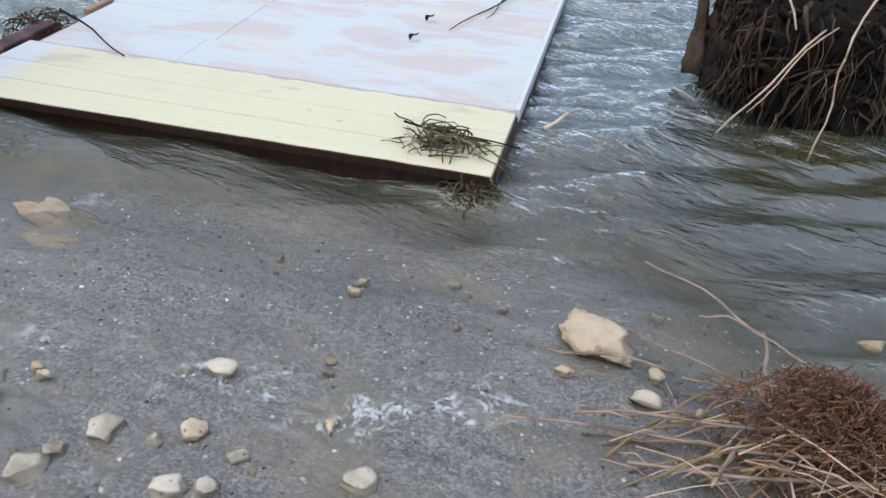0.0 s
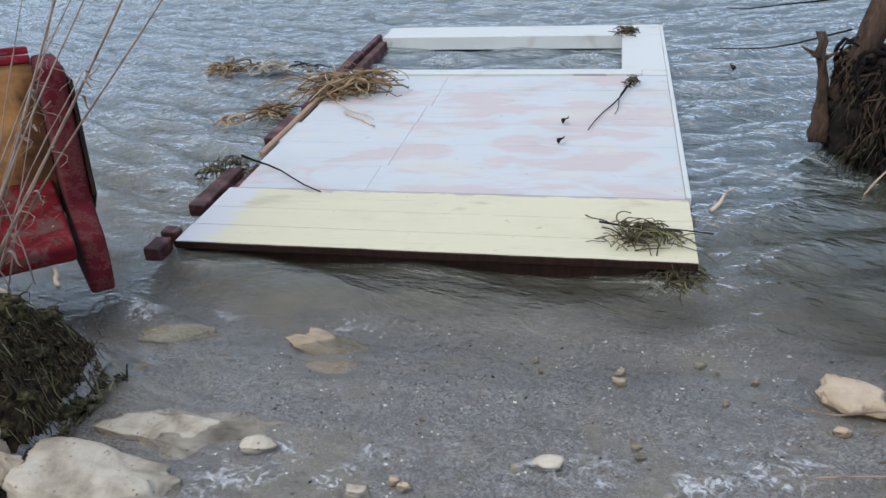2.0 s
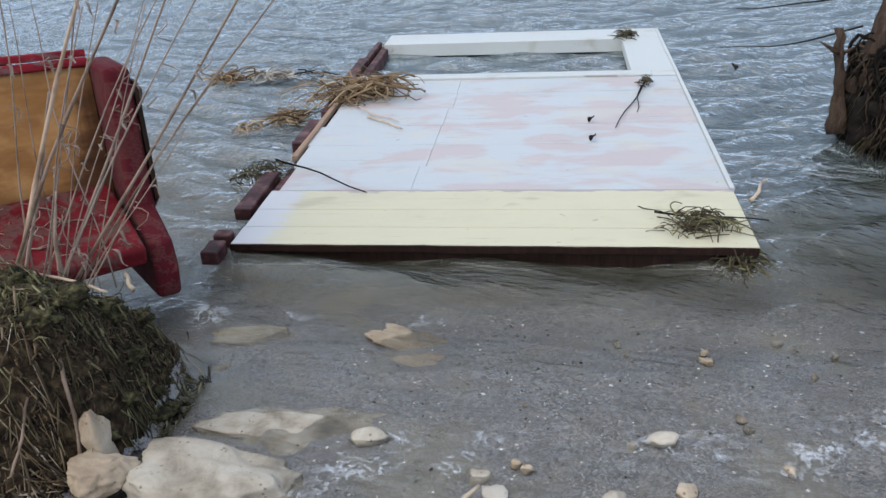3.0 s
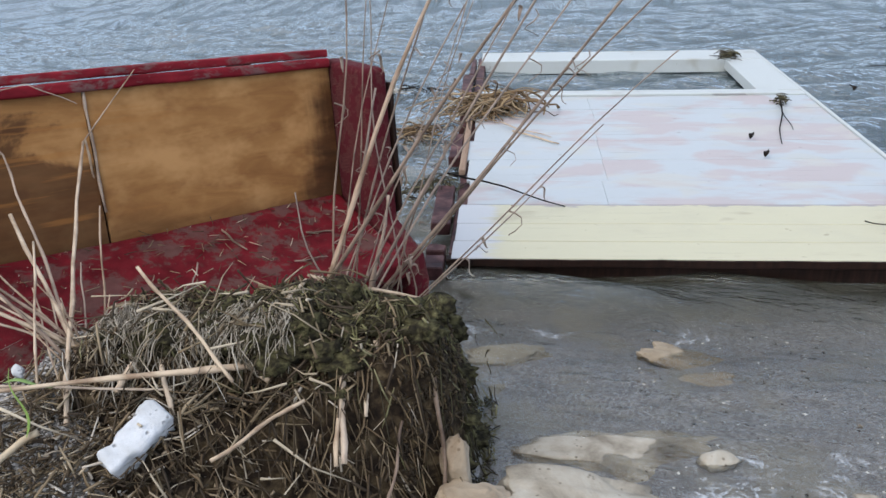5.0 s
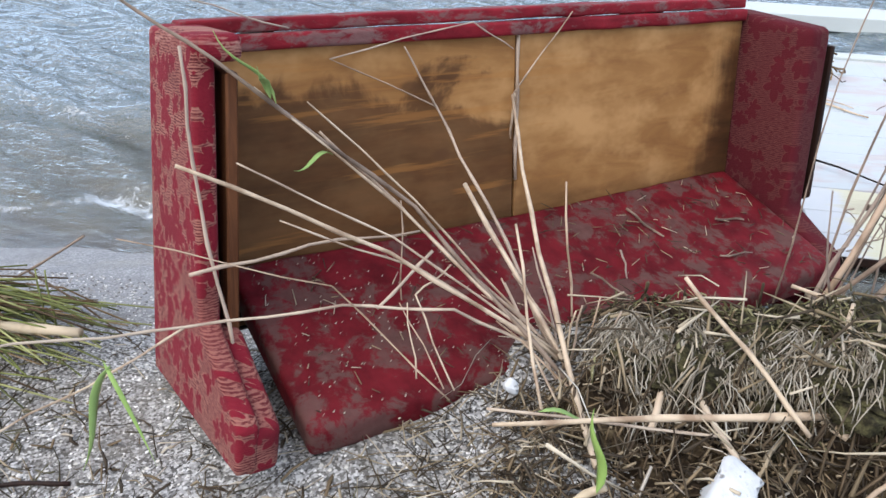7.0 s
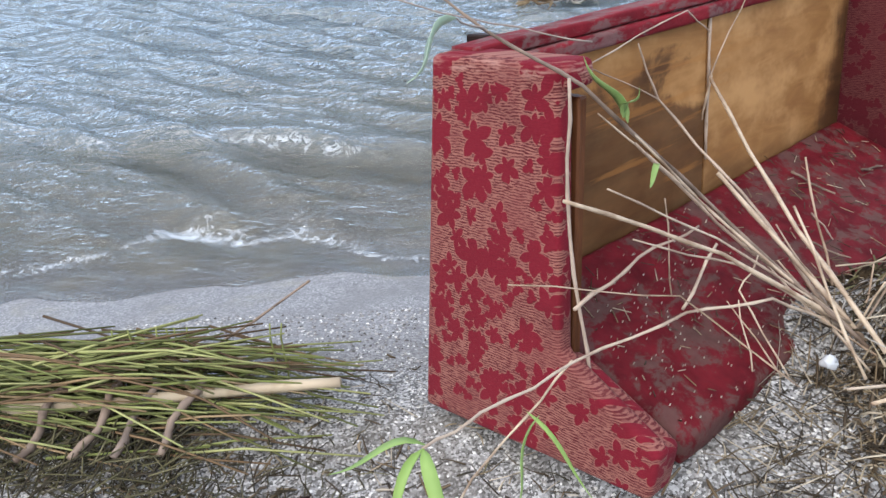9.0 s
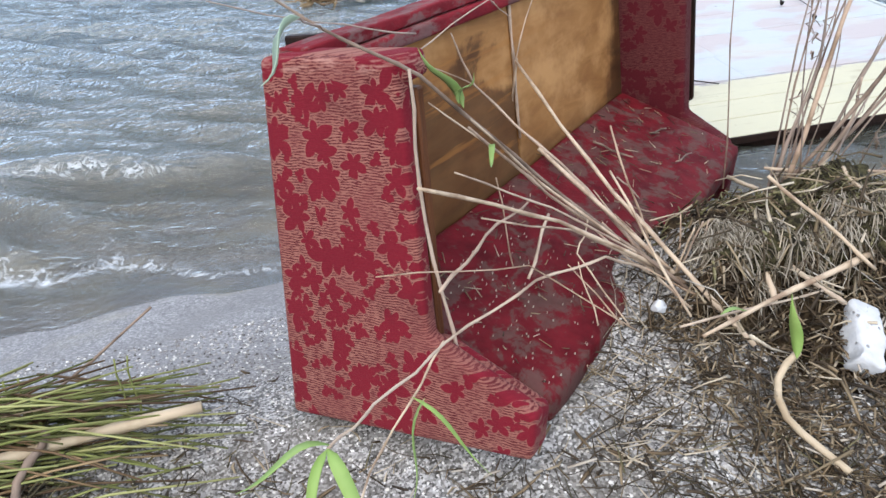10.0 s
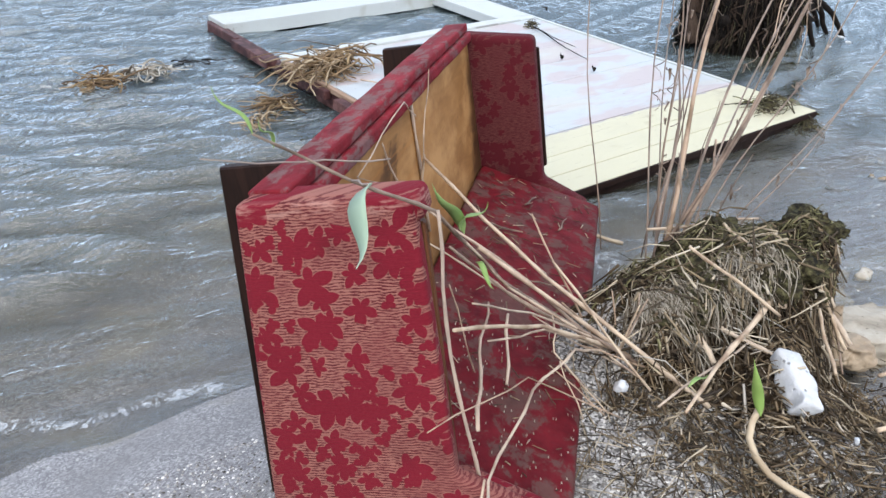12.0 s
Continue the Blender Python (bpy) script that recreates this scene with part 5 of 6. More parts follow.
def broken_reeds():
    rng = random.Random(61)
    t = thing("broken_reeds", "broken dry reed canes leaning over the sofa's seat", "reeds", pose(-3.6, 1.15, 0.6))
    inv = pose(-3.6, 1.15, 0.6).inverted()

    def stem(pts, r0, r1, mat=None, name="cane", wob=0.006, label=""):
        mat = mat or (CANE if rng.random() < 0.5 else GREYCANE)
        full = []
        for a, b in zip(pts[:-1], pts[1:]):
            seg = bent(a, b, 0, wob, 4, rng)
            full += seg if not full else seg[1:]
        return cane(name, [inv @ p for p in full], r0 * 0.60, r1 * 0.62, mat, t, label)

    def leaf(a, b, w, droop=0.02, turn=0.0, mat=LEAF):
        blade("leaf", inv @ Vector(a), inv @ Vector(b), w * 0.75, mat, t, droop, 0.3, "green reed leaf", turn)
    stem([(-3.50, 0.90, 0.56), (-3.67, 1.36, 0.75), (-3.795, 1.785, 0.965)], 0.0115, 0.007)
    stem([(-3.795, 1.785, 0.965), (-3.66, 1.967, 1.142)], 0.004, 0.0025)
    stem([(-3.79, 1.79, 0.97), (-3.80, 1.80, 0.75), (-3.82, 1.78, 0.62)], 0.006, 0.005)
    stem([(-3.60, 1.16, 0.60), (-3.80, 1.42, 0.83), (-3.969, 1.631, 0.985), (-4.038, 1.603, 1.147)], 0.009, 0.003)
    stem([(-3.57, 1.12, 0.60), (-3.86, 1.43, 0.88)], 0.010, 0.009)
    stem([(-3.969, 1.631, 0.985), (-4.182, 1.47, 1.155)], 0.003, 0.002)
    stem([(-4.182, 1.47, 1.155), (-3.892, 1.735, 1.173), (-3.80, 1.82, 1.08)], 0.003, 0.0025)
    # the long one reaching over the arm, with fresh leaves
    stem([(-3.55, 1.08, 0.58), (-3.934, 1.242, 0.916), (-4.254, 1.061, 1.297), (-4.42, 1.05, 1.41), (-4.55, 1.10, 1.50)], 0.009, 0.003, BROWNCANE)
    stem([(-3.60, 1.14, 0.62), (-3.95, 1.20, 0.93), (-4.20, 1.10, 1.23)], 0.007, 0.003)
    leaf((-4.16, 1.10, 1.20), (-4.25, 1.08, 1.345), 0.035, 0.0, 0.6)
    leaf((-4.17, 1.10, 1.21), (-4.16, 1.04, 1.30), 0.022, 0.0, 0.2)
    leaf((-4.08, 1.16, 1.07), (-4.12, 1.05, 1.10), 0.018, 0.01)
    leaf((-4.468, 0.905, 1.487), (-4.545, 0.82, 1.435), 0.060, 0.006, 0.9, PALELEAF)
    stem([(-4.42, 1.05, 1.41), (-4.468, 0.905, 1.487)], 0.003, 0.002, BROWNCANE)
    leaf((-4.52, 1.10, 1.47), (-4.55, 1.07, 1.54), 0.010, 0.0)
    leaf((-4.55, 1.10, 1.50), (-4.58, 1.16, 1.56), 0.010, 0.0)
    stem([(-4.20, 1.30, 1.28), (-4.40, 1.27, 1.34), (-4.60, 1.20, 1.43)], 0.003, 0.002, BROWNCANE)
    # the sheaf pointing at the arm
    stem([(-3.60, 1.15, 0.62), (-3.95, 1.08, 0.90), (-4.297, 0.937, 1.139)], 0.0085, 0.006)
    stem([(-3.60, 1.15, 0.63), (-3.95, 1.12, 0.91), (-4.21, 1.00, 1.12)], 0.005, 0.003)
    stem([(-3.62, 1.18, 0.62), (-3.92, 1.22, 0.88), (-4.12, 1.20, 1.10)], 0.007, 0.005)
    stem([(-3.62, 1.18, 0.62), (-3.95, 1.30, 0.90), (-4.18, 1.30, 1.12)], 0.005, 0.003)
    stem([(-3.62, 1.16, 0.62), (-3.90, 1.12, 0.84), (-4.15, 1.02, 0.99)], 0.005, 0.003)
    stem([(-3.937, 1.282, 0.83), (-4.12, 1.08, 0.90), (-4.279, 0.876, 0.943)], 0.004, 0.0065)
    stem([(-3.90, 1.25, 0.80), (-4.0, 1.12, 0.72)], 0.006, 0.006)
    # the arching one with drooping leaves, low in front of the arm
    stem([(-3.62, 1.15, 0.62), (-3.82, 1.09, 0.765), (-4.032, 1.0, 0.815), (-4.285, 0.83, 0.855), (-4.46, 0.62, 0.96), (-4.545, 0.52, 1.0)], 0.006, 0.0035)
    stem([(-4.285, 0.84, 0.85), (-4.42, 0.70, 0.80), (-4.53, 0.53, 0.80)], 0.004, 0.003)
    leaf((-4.54, 0.53, 0.995), (-4.68, 0.50, 1.03), 0.024, 0.05, 0.3)
    leaf((-4.545, 0.52, 1.0), (-4.50, 0.37, 0.97), 0.030, 0.10, 0.2)
    leaf((-4.545, 0.52, 1.0), (-4.62, 0.40, 0.96), 0.024, 0.08, 0.2)
    leaf((-4.36, 0.70, 0.86), (-4.42, 0.62, 0.70), 0.03, 0.03, 1.2)
    leaf((-4.38, 0.71, 0.86), (-4.26, 0.62, 0.76), 0.012, 0.05, 0.2)
    # along the arm's front edge
    stem([(-4.285, 1.01, 1.335), (-4.28, 0.965, 1.05), (-4.235, 0.90, 0.72)], 0.005, 0.006)
    # short broken ones by the root
    stem([(-3.62, 1.0, 0.60), (-3.72, 1.30, 0.86)], 0.006, 0.005)
    stem([(-3.58, 1.30, 0.62), (-3.624, 1.50, 0.87)], 0.005, 0.004)
    stem([(-3.98, 1.25, 0.62), (-4.0, 1.36, 0.86)], 0.003, 0.003)
    stem([(-3.80, 0.98, 0.64), (-3.90, 1.08, 0.80), (-3.84, 1.16, 0.83)], 0.003, 0.003)
    stem([(-3.82, 0.97, 0.65), (-3.93, 1.06, 0.79)], 0.003, 0.002)
    stem([(-3.88, 0.98, 0.66), (-3.91, 1.05, 0.80)], 0.003, 0.002)
    stem([(-3.80, 0.93, 0.66), (-4.05, 1.0, 0.86), (-4.40, 0.86, 1.02)], 0.003, 0.002)
    for _ in range(9):
        a = Vector((-3.55 + rng.gauss(0, 0.05), 1.15 + rng.gauss(0, 0.05), 0.58))
        d = Vector((rng.uniform(-0.35, 0.15), rng.uniform(-0.1, 0.4), rng.uniform(0.15, 0.4)))
        stem([a, a + d * 0.6], 0.005, 0.003)
    return t


broken_reeds()


def standing_reeds():
    rng = random.Random(71)
    t = thing("reed_clump", "clump of thin dry reeds standing beside the sofa", "reeds", pose(-2.9, 1.55, 0.5))
    inv = pose(-2.9, 1.55, 0.5).inverted()
    rows = REEDS
    for x, y, z, tx, ty, tz, r in rows:
        a, b = Vector((x, y, z)), Vector((tx, ty, tz))
        pts = bent(a, b, -0.02, 0.03, 9, rng)
        cane("stem", [inv @ p for p in pts], r * (1.2 if r > 0.0045 else 0.9), r * 0.45, GREYCANE if r > 0.007 else BROWNCANE, t)
        if rng.random() < 0.6:
            for _ in range(rng.randint(1, 3)):
                p = a.lerp(b, rng.uniform(0.35, 0.85))
                q = p + Vector((rng.uniform(-0.02, 0.04), rng.uniform(-0.03, 0.03), rng.uniform(-0.05, 0.02)))
                blade("dry_leaf", inv @ p, inv @ q, 0.011, BROWNCANE, t, 0.01, 0.6)
    for _ in range(26):
        x, y, z, tx, ty, tz, r = rng.choice(rows)
        p = Vector((x, y, z)).lerp(Vector((tx, ty, tz)), rng.uniform(0.25, 0.75))
        pts, ph = [], rng.uniform(0, 6)
        for i in range(7):
            pts.append(inv @ (p + Vector((0.02 * math.sin(ph + i * 1.1), 0.02 * math.cos(ph + i), -0.012 * i))))
        v, f = tube_data(pts, [0.0022 - 0.0002 * i for i in range(7)], 4)
        raw("tendril", v, f, BROWNCANE, t)
    return t


REEDS = []
for bx, by, sx, sy, h, r in (
        (-3.03, 1.49, 0.40, 0.29, 1.20, 0.0078), (-2.86, 1.59, 0.74, 0.10, 1.10, 0.0055), (-3.01, 1.80, 0.19, 0.48, 1.15, 0.003), (-3.06, 1.50, 0.64, 0.03, 1.15, 0.0062),
        (-2.80, 1.72, -0.02, 0.10, 1.05, 0.003), (-2.98, 1.60, 0.46, 0.60, 1.20, 0.0038), (-2.90, 1.55, 0.55, 0.20, 1.15, 0.005), (-2.95, 1.58, 0.30, 0.20, 1.20, 0.0040),
        (-2.88, 1.50, 0.62, 0.26, 1.10, 0.0042), (-2.97, 1.55, 0.08, 0.22, 1.10, 0.0040), (-2.84, 1.60, 0.82, 0.16, 1.00, 0.0045), (-2.92, 1.47, 0.48, -0.08, 0.95, 0.0035),
        (-3.00, 1.52, 0.25, 0.36, 0.62, 0.0060), (-2.78, 1.46, 0.80, -0.12, 0.80, 0.0032), (-2.76, 1.44, 0.78, -0.10, 0.62, 0.0028), (-2.93, 1.64, 0.12, 0.05, 0.9, 0.0030),
        (-2.86, 1.52, 0.20, 0.10, 0.36, 0.0075), (-2.80, 1.55, 0.35, 0.30, 0.42, 0.0030), (-2.74, 1.52, 0.10, -0.20, 0.33, 0.0030), (-2.96, 1.46, -0.15, 0.10, 0.40, 0.0040), (-2.90, 1.62, 0.35, 0.45, 1.0, 0.0028), (-2.82, 1.66, 0.30, 0.36, 0.85, 0.0028)):
    z = 0.40
    REEDS.append((bx - 0.1 * sx, by - 0.1 * sy, z, bx + 1.18 * sx * h, by + sy * h, 0.5 + h, r))
standing_reeds()


def loose_canes():
    rng = random.Random(81)
    rows = [
        # canes lying on or stuck in the bank
        ((-3.70, 0.84, 0.70), (-3.056, 1.06, 0.585), 0.004, 0.0095, CANE, "long pale cane lying across the bank"),
        ((-3.72, 0.90, 0.68), (-3.25, 0.98, 0.61), 0.003, 0.003, CANE, "thin dry stem lying across the bank"),
        ((-2.837, 1.120, 0.596), (-2.821, 0.900, 0.453), 0.007, 0.008, CANE, "split pale cane stub stuck in the bank"),
        ((-2.846, 1.100, 0.577), (-2.842, 0.900, 0.444), 0.005, 0.006, CANE, "split pale cane stub stuck in the bank"),
        ((-2.759, 1.120, 0.592), (-2.779, 1.000, 0.515), 0.007, 0.005, CANE, "short cane stub stuck in the bank"),
        ((-2.62, 1.13, 0.40), (-2.60, 1.02, 0.20), 0.006, 0.005, BROWNCANE, "brown stem hanging down the bank"),
        ((-2.70, 1.05, 0.38), (-2.74, 0.92, 0.28), 0.004, 0.004, BROWNCANE, "brown stem hanging down the bank"),
        ((-3.05, 1.55, 0.60), (-2.62, 1.42, 0.57), 0.005, 0.005, CANE, "dry stem lying on the weed"),
        ((-3.36, 1.162, 0.855), (-3.10, 1.0, 0.62), 0.0045, 0.005, CANE, "dry stem leaning on the bank"),
        ((-3.30, 1.20, 0.66), (-3.02, 1.03, 0.60), 0.009, 0.008, CANE, "short thick cane on the bank"),
        ((-3.36, 1.18, 0.66), (-3.22, 0.90, 0.57), 0.006, 0.006, CANE, "short dry stem on the bank"),
        ((-3.40, 0.98, 0.60), (-3.34, 1.16, 0.66), 0.008, 0.008, CANE, "short thick cane on the bank"),
        ((-3.02, 1.16, 0.60), (-2.98, 1.32, 0.72), 0.005, 0.005, CANE, "dry stem stuck in the bank"),
        ((-3.10, 0.80, 0.55), (-2.92, 0.98, 0.58), 0.005, 0.005, CANE, "dry stem lying on the litter"),
        ((-2.82, 1.83, 0.31), (-2.90, 1.92, 0.33), 0.009, 0.007, YELLOWCANE, "pale curved root end at the bank's edge"),
        ((-3.20, 0.62, 0.55), (-2.95, 0.52, 0.53), 0.007, 0.006, CANE, "dry cane lying on the sand"),
        ((-3.30, 0.50, 0.55), (-3.00, 0.66, 0.55), 0.005, 0.005, CANE, "dry cane lying on the sand"),
        ((-2.62, 0.86, 0.26), (-2.25, 0.80, 0.22), 0.007, 0.006, CANE, "cane lying between the rocks"),
        ((-1.64, 0.84, 0.17), (-1.44, 1.09, 0.14), 0.008, 0.006, YELLOWCANE, "yellow cane lying in the swash"),
        ((-4.95, 0.72, 0.55), (-4.82, 0.80, 0.53), 0.006, 0.005, DARKWOOD, "short black stick on the sand"),
        ((-4.72, 0.62, 0.56), (-4.50, 0.66, 0.57), 0.005, 0.005, DARKWOOD, "thin dark stick on the sand"),
    ]
    for a, b, r0, r1, mat, label in rows:
        a, b = Vector(a), Vector(b)
        for p in (a, b):
            p.z = max(p.z, top1(p.x, p.y) + 0.006)
        ob = cane("loose_cane", bent(a, b, 0, 0.008, 6, rng), r0, r1, mat)
        tagged(ob, label, "reed stem", "loose canes")
    # a thick pale root curling over the sand
    pts = [(-3.484, 0.785, 0.64), (-3.519, 0.774, 0.625), (-3.55, 0.753, 0.605), (-3.574, 0.713, 0.595), (-3.582, 0.667, 0.585), (-3.574, 0.623, 0.58), (-3.559, 0.58, 0.575), (-3.538, 0.515, 0.57)]
    fine = []
    for a, b in zip(pts[:-1], pts[1:]):
        fine += [Vector(a), Vector(a).lerp(Vector(b), 0.5)]
    fine.append(Vector(pts[-1]))
    ob = cane("curled_root", fine, 0.0085, 0.0085, YELLOWCANE, joints=False)
    tagged(ob, "thick pale yellow root curling over the sand", "root")
    blade_ob = blade("reed_leaf", (-3.50, 0.768, 0.64), (-3.517, 0.82, 0.795), 0.028, LEAF, None, 0, 0.3, "", 2.0)
    tagged(blade_ob, "broad green reed leaf standing in the litter", "leaf")
    blade_ob = blade("reed_leaf", (-3.62, 0.90, 0.69), (-3.50, 0.92, 0.67), 0.012, LEAF, None, 0, 0.3)
    tagged(blade_ob, "narrow green reed leaf lying on a stem", "leaf")


loose_canes()


def foam_bits():
    bm = box(-0.085, 0.088, -0.038, 0.036, -0.030, 0.030, 0.011, 3, 0.014, 9, 16)
    for v in bm.verts:
        v.co.y += 0.006 * math.sin(v.co.x * 22) + 0.010 * noise.noise(v.co * 30)
        v.co *= 1 + 0.13 * noise.noise(v.co * 20 + Vector((3, 1, 7))) + 0.07 * noise.noise(v.co * 70)
    ob = part("foam_chunk", bm, FOAM, smooth=True)
    ob.matrix_world = LIE[0] @ pose(-3.275, 0.815, 0.592, 22, -8, 52)
    tagged(ob, "broken chunk of dirty white polystyrene foam", "foam chunk")
    for i, (x, y, z, s) in enumerate(((-3.69, 1.04, 0.615, 0.022), (-3.30, 0.62, 0.57, 0.012))):
        ob = boulder("foam_bit", (s, s * 0.7, s), 17 + i, FOAM, 0.3, 3)
        ob.matrix_world = LIE[0] @ pose(x, y, max(z, bank1(x, y) + s * 0.6), 0, 10, 40 * i)
        tagged(ob, "small white polystyrene bit on the litter", "foam chunk")


foam_bits()


def seat_litter():
    """Chips, shell crumbs and stems on the silted seat."""
    rng = random.Random(91)
    strands = []
    tilt = math.atan2(0.215, 0.48)

    def on_seat(x, s, h=0.004):
        return SOFA @ Vector((x, -0.125 - s * math.cos(tilt), 0.285 - s * math.sin(tilt) + h))
    for _ in range(230):
        x, s = rng.uniform(0.2, 1.85), rng.uniform(0.02, 0.48)
        ln, a = rng.uniform(0.006, 0.05), rng.uniform(0, 6.28)
        strands.append(([on_seat(x, s), on_seat(x + ln * math.cos(a), min(0.5, max(0, s + ln * math.sin(a))), 0.006)], 0.0016, 0.0012))
    strand_mesh("seat_straw", strands, STRAW, "short straw bits lying on the sofa's seat", "plant litter", 3)
    dots = []
    for _ in range(170):
        x, s = 0.2 + abs(rng.gauss(0, 0.38)), rng.uniform(0.02, 0.49)
        if x < 1.8:
            dots.append(([on_seat(x, s, 0.0), on_seat(x + 0.004, s, 0.004)], 0.0015 * rng.uniform(0.5, 1.4), 0.0006))
    strand_mesh("seat_shells", dots, LIMESTONE, "pale shell crumbs lying on the sofa's seat", "shells", 4)
    for x, s, dx, ds, r in ((1.35, 0.10, 0.03, 0.14, 0.004), (1.20, 0.25, -0.06, 0.10, 0.003), (1.62, 0.22, 0.10, 0.03, 0.004), (1.05, 0.30, 0.06, 0.12, 0.003), (1.50, 0.36, 0.12, 0.02, 0.003)):
        ob = cane("seat_stem", bent(on_seat(x, s, 0.006), on_seat(x + dx, s + ds, 0.006), 0, 0.006, 4, rng), r, r * 0.7, BROWNCANE)
        tagged(ob, "short brown stem lying on the sofa's seat", "reed stem", "stems on the seat")


seat_litter()


# ---- drift on and round the wall panel ----
LIE[0] = Matrix.Identity(4)


def heap(name, centre, spread_xy, n, ln, mat, label, category, seed, rise=0.06, r=0.003, turn=None):
    rng = random.Random(seed)
    strands = []
    if -2.7 < centre[0] < -0.4 and centre[2] > 0.06:
        centre = (centre[0], centre[1], centre[2] + rest(centre[1]))
    for _ in range(n):
        x, y = centre[0] + rng.gauss(0, spread_xy[0]), centre[1] + rng.gauss(0, spread_xy[1])
        k = math.exp(-((x - centre[0]) / (2 * spread_xy[0])) ** 2 - ((y - centre[1]) / (2 * spread_xy[1])) ** 2)
        a = rng.uniform(0, 6.28) if turn is None else rng.gauss(turn, 0.45)
        l = rng.uniform(0.3, 1.0) * ln
        z = centre[2] + rng.uniform(0, rise) * k + r
        dx, dy = math.cos(a) * l / 2, math.sin(a) * l / 2
        arch = rng.uniform(-0.1, 0.25) * l * k
        e = rng.uniform(0, rise) * 0.4
        strands.append(([(x - dx, y - dy, max(centre[2] + r, z - e)), (x - dx * 0.4 + rng.uniform(-0.01, 0.01), y - dy * 0.3, z + max(arch, 0)), (x + dx * 0.4, y + dy * 0.4 + rng.uniform(-0.01, 0.01), z + max(arch, 0) * 0.8), (x + dx, y + dy, max(centre[2] + r, z - e * 0.5))], r * rng.uniform(0.5, 1.2), r * 0.5))
    return strand_mesh(name, strands, mat, label, category, 4)


TANGLE = make_straw("dark_olive_stems", [(0.0, (0.008, 0.006, 0.005)), (0.45, (0.035, 0.026, 0.015)), (0.75, (0.11, 0.115, 0.035)), (1.0, (0.26, 0.25, 0.12))])
PALEDRIFT = make_straw("tan_drift_roots", [(0.0, (0.13, 0.075, 0.035)), (0.5, (0.30, 0.205, 0.115)), (1.0, (0.52, 0.41, 0.27))])
DRIFT = make_straw("brown_drift_stems", [(0.0, (0.05, 0.028, 0.014)), (0.4, (0.16, 0.095, 0.045)), (0.8, (0.33, 0.22, 0.11)), (1.0, (0.48, 0.37, 0.22))])
def root_tangle(name, centre, n, reach, r, mat, label, category, seed, way=0.0, spread_way=3.2, up=0.10, squash=0.6):
    """Curved reed roots and stems thrown together, each wandering out from the middle and sinking."""
    rng = random.Random(seed)
    strands = []
    for _ in range(n):
        a = way + rng.uniform(-spread_way, spread_way)
        p = Vector((centre[0] + rng.gauss(0, reach * 0.22), centre[1] + rng.gauss(0, reach * 0.22 * squash), centre[2] + rng.uniform(0.0, up)))
        d = Vector((math.cos(a), math.sin(a) * squash, rng.uniform(-0.1, 0.5)))
        bend = rng.gauss(0, 0.35)
        pts = [p]
        ln = reach * rng.uniform(0.35, 1.0) / 7
        for _ in range(7):
            d = (Matrix.Rotation(bend + rng.gauss(0, 0.22), 3, "Z") @ d + Vector((0, 0, rng.gauss(-0.16, 0.14)))).normalized()
            q = pts[-1] + d * ln
            q.z = max(q.z, centre[2] + 0.003)
            pts.append(q)
        w = r * (0.45 * (3.2 ** rng.random()))
        strands.append((pts, w, w * 0.55))
    return strand_mesh(name, strands, mat, label, category, 6)


root_tangle("drift_heap", (-2.52, 4.68, 0.10), 120, 0.42, 0.0065, DRIFT, "heap of brown drift roots and stems on the panel's edge", "drift heap", 1, 0.15, 3.2, 0.13)
root_tangle("drift_heap", (-2.58, 4.62, 0.10), 55, 0.55, 0.006, PALEDRIFT, "pale tan drift roots on the panel's edge", "drift heap", 21, 3.3, 0.9, 0.12)
root_tangle("drift_heap", (-2.98, 4.50, 0.005), 60, 0.34, 0.005, DRIFT, "brown drift stems trailing into the water", "drift heap", 2, 3.2, 0.7, 0.04)
root_tangle("drift_raft", (-3.25, 4.28, 0.002), 34, 0.17, 0.004, PALEDRIFT, "yellow-brown weed clot floating beside the drift", "drift raft", 22, 0.3, 3.2, 0.05)
heap("drift_heap", (-2.83, 3.38, 0.05), (0.08, 0.07), 90, 0.16, WEED, "dark tangle of weed on the panel's edge", "weed tangle", 3, 0.10, 0.004)
root_tangle("drift_raft", (-3.78, 5.40, 0.003), 70, 0.28, 0.006, DRIFT, "floating raft of brown drift stems and scum", "drift raft", 4, 0.1, 3.2, 0.05, 0.5)
root_tangle("drift_raft", (-3.48, 5.47, 0.003), 60, 0.30, 0.007, BLEACHED, "pale stems and scum floating beside the drift", "drift raft", 14, 0.1, 3.2, 0.03, 0.4)
root_tangle("drift_raft", (-3.20, 5.52, 0.002), 14, 0.26, 0.005, ROOTWOOD, "dark stems floating beside the raft", "drift raft", 24, 0.1, 0.8, 0.03, 0.4)
heap("weed_tangle", (-0.66, 2.70, 0.095), (0.065, 0.045), 80, 0.15, WEED, "green-brown weed tangle on the cream boards", "weed tangle", 5, 0.09, 0.0032)
root_tangle("weed_tangle", (-0.66, 2.71, 0.10), 40, 0.26, 0.0050, TANGLE, "dark and olive stems tangled on the cream boards", "weed tangle", 25, 0.0, 3.2, 0.07)
heap("weed_tangle", (-0.52, 2.55, -0.01), (0.055, 0.025), 110, 0.13, WEED, "wet weed hanging at the panel's corner", "weed tangle", 6, 0.12, 0.004)
root_tangle("weed_tangle", (-0.50, 2.53, 0.00), 40, 0.16, 0.004, TANGLE, "dark wet stems hanging at the panel's corner", "weed tangle", 26, 0.0, 3.2, 0.10)
heap("weed_tangle", (-0.72, 6.10, 0.10), (0.04, 0.04), 60, 0.12, WEED, "small dark weed tangle on the window frame", "weed tangle", 7, 0.06, 0.004)
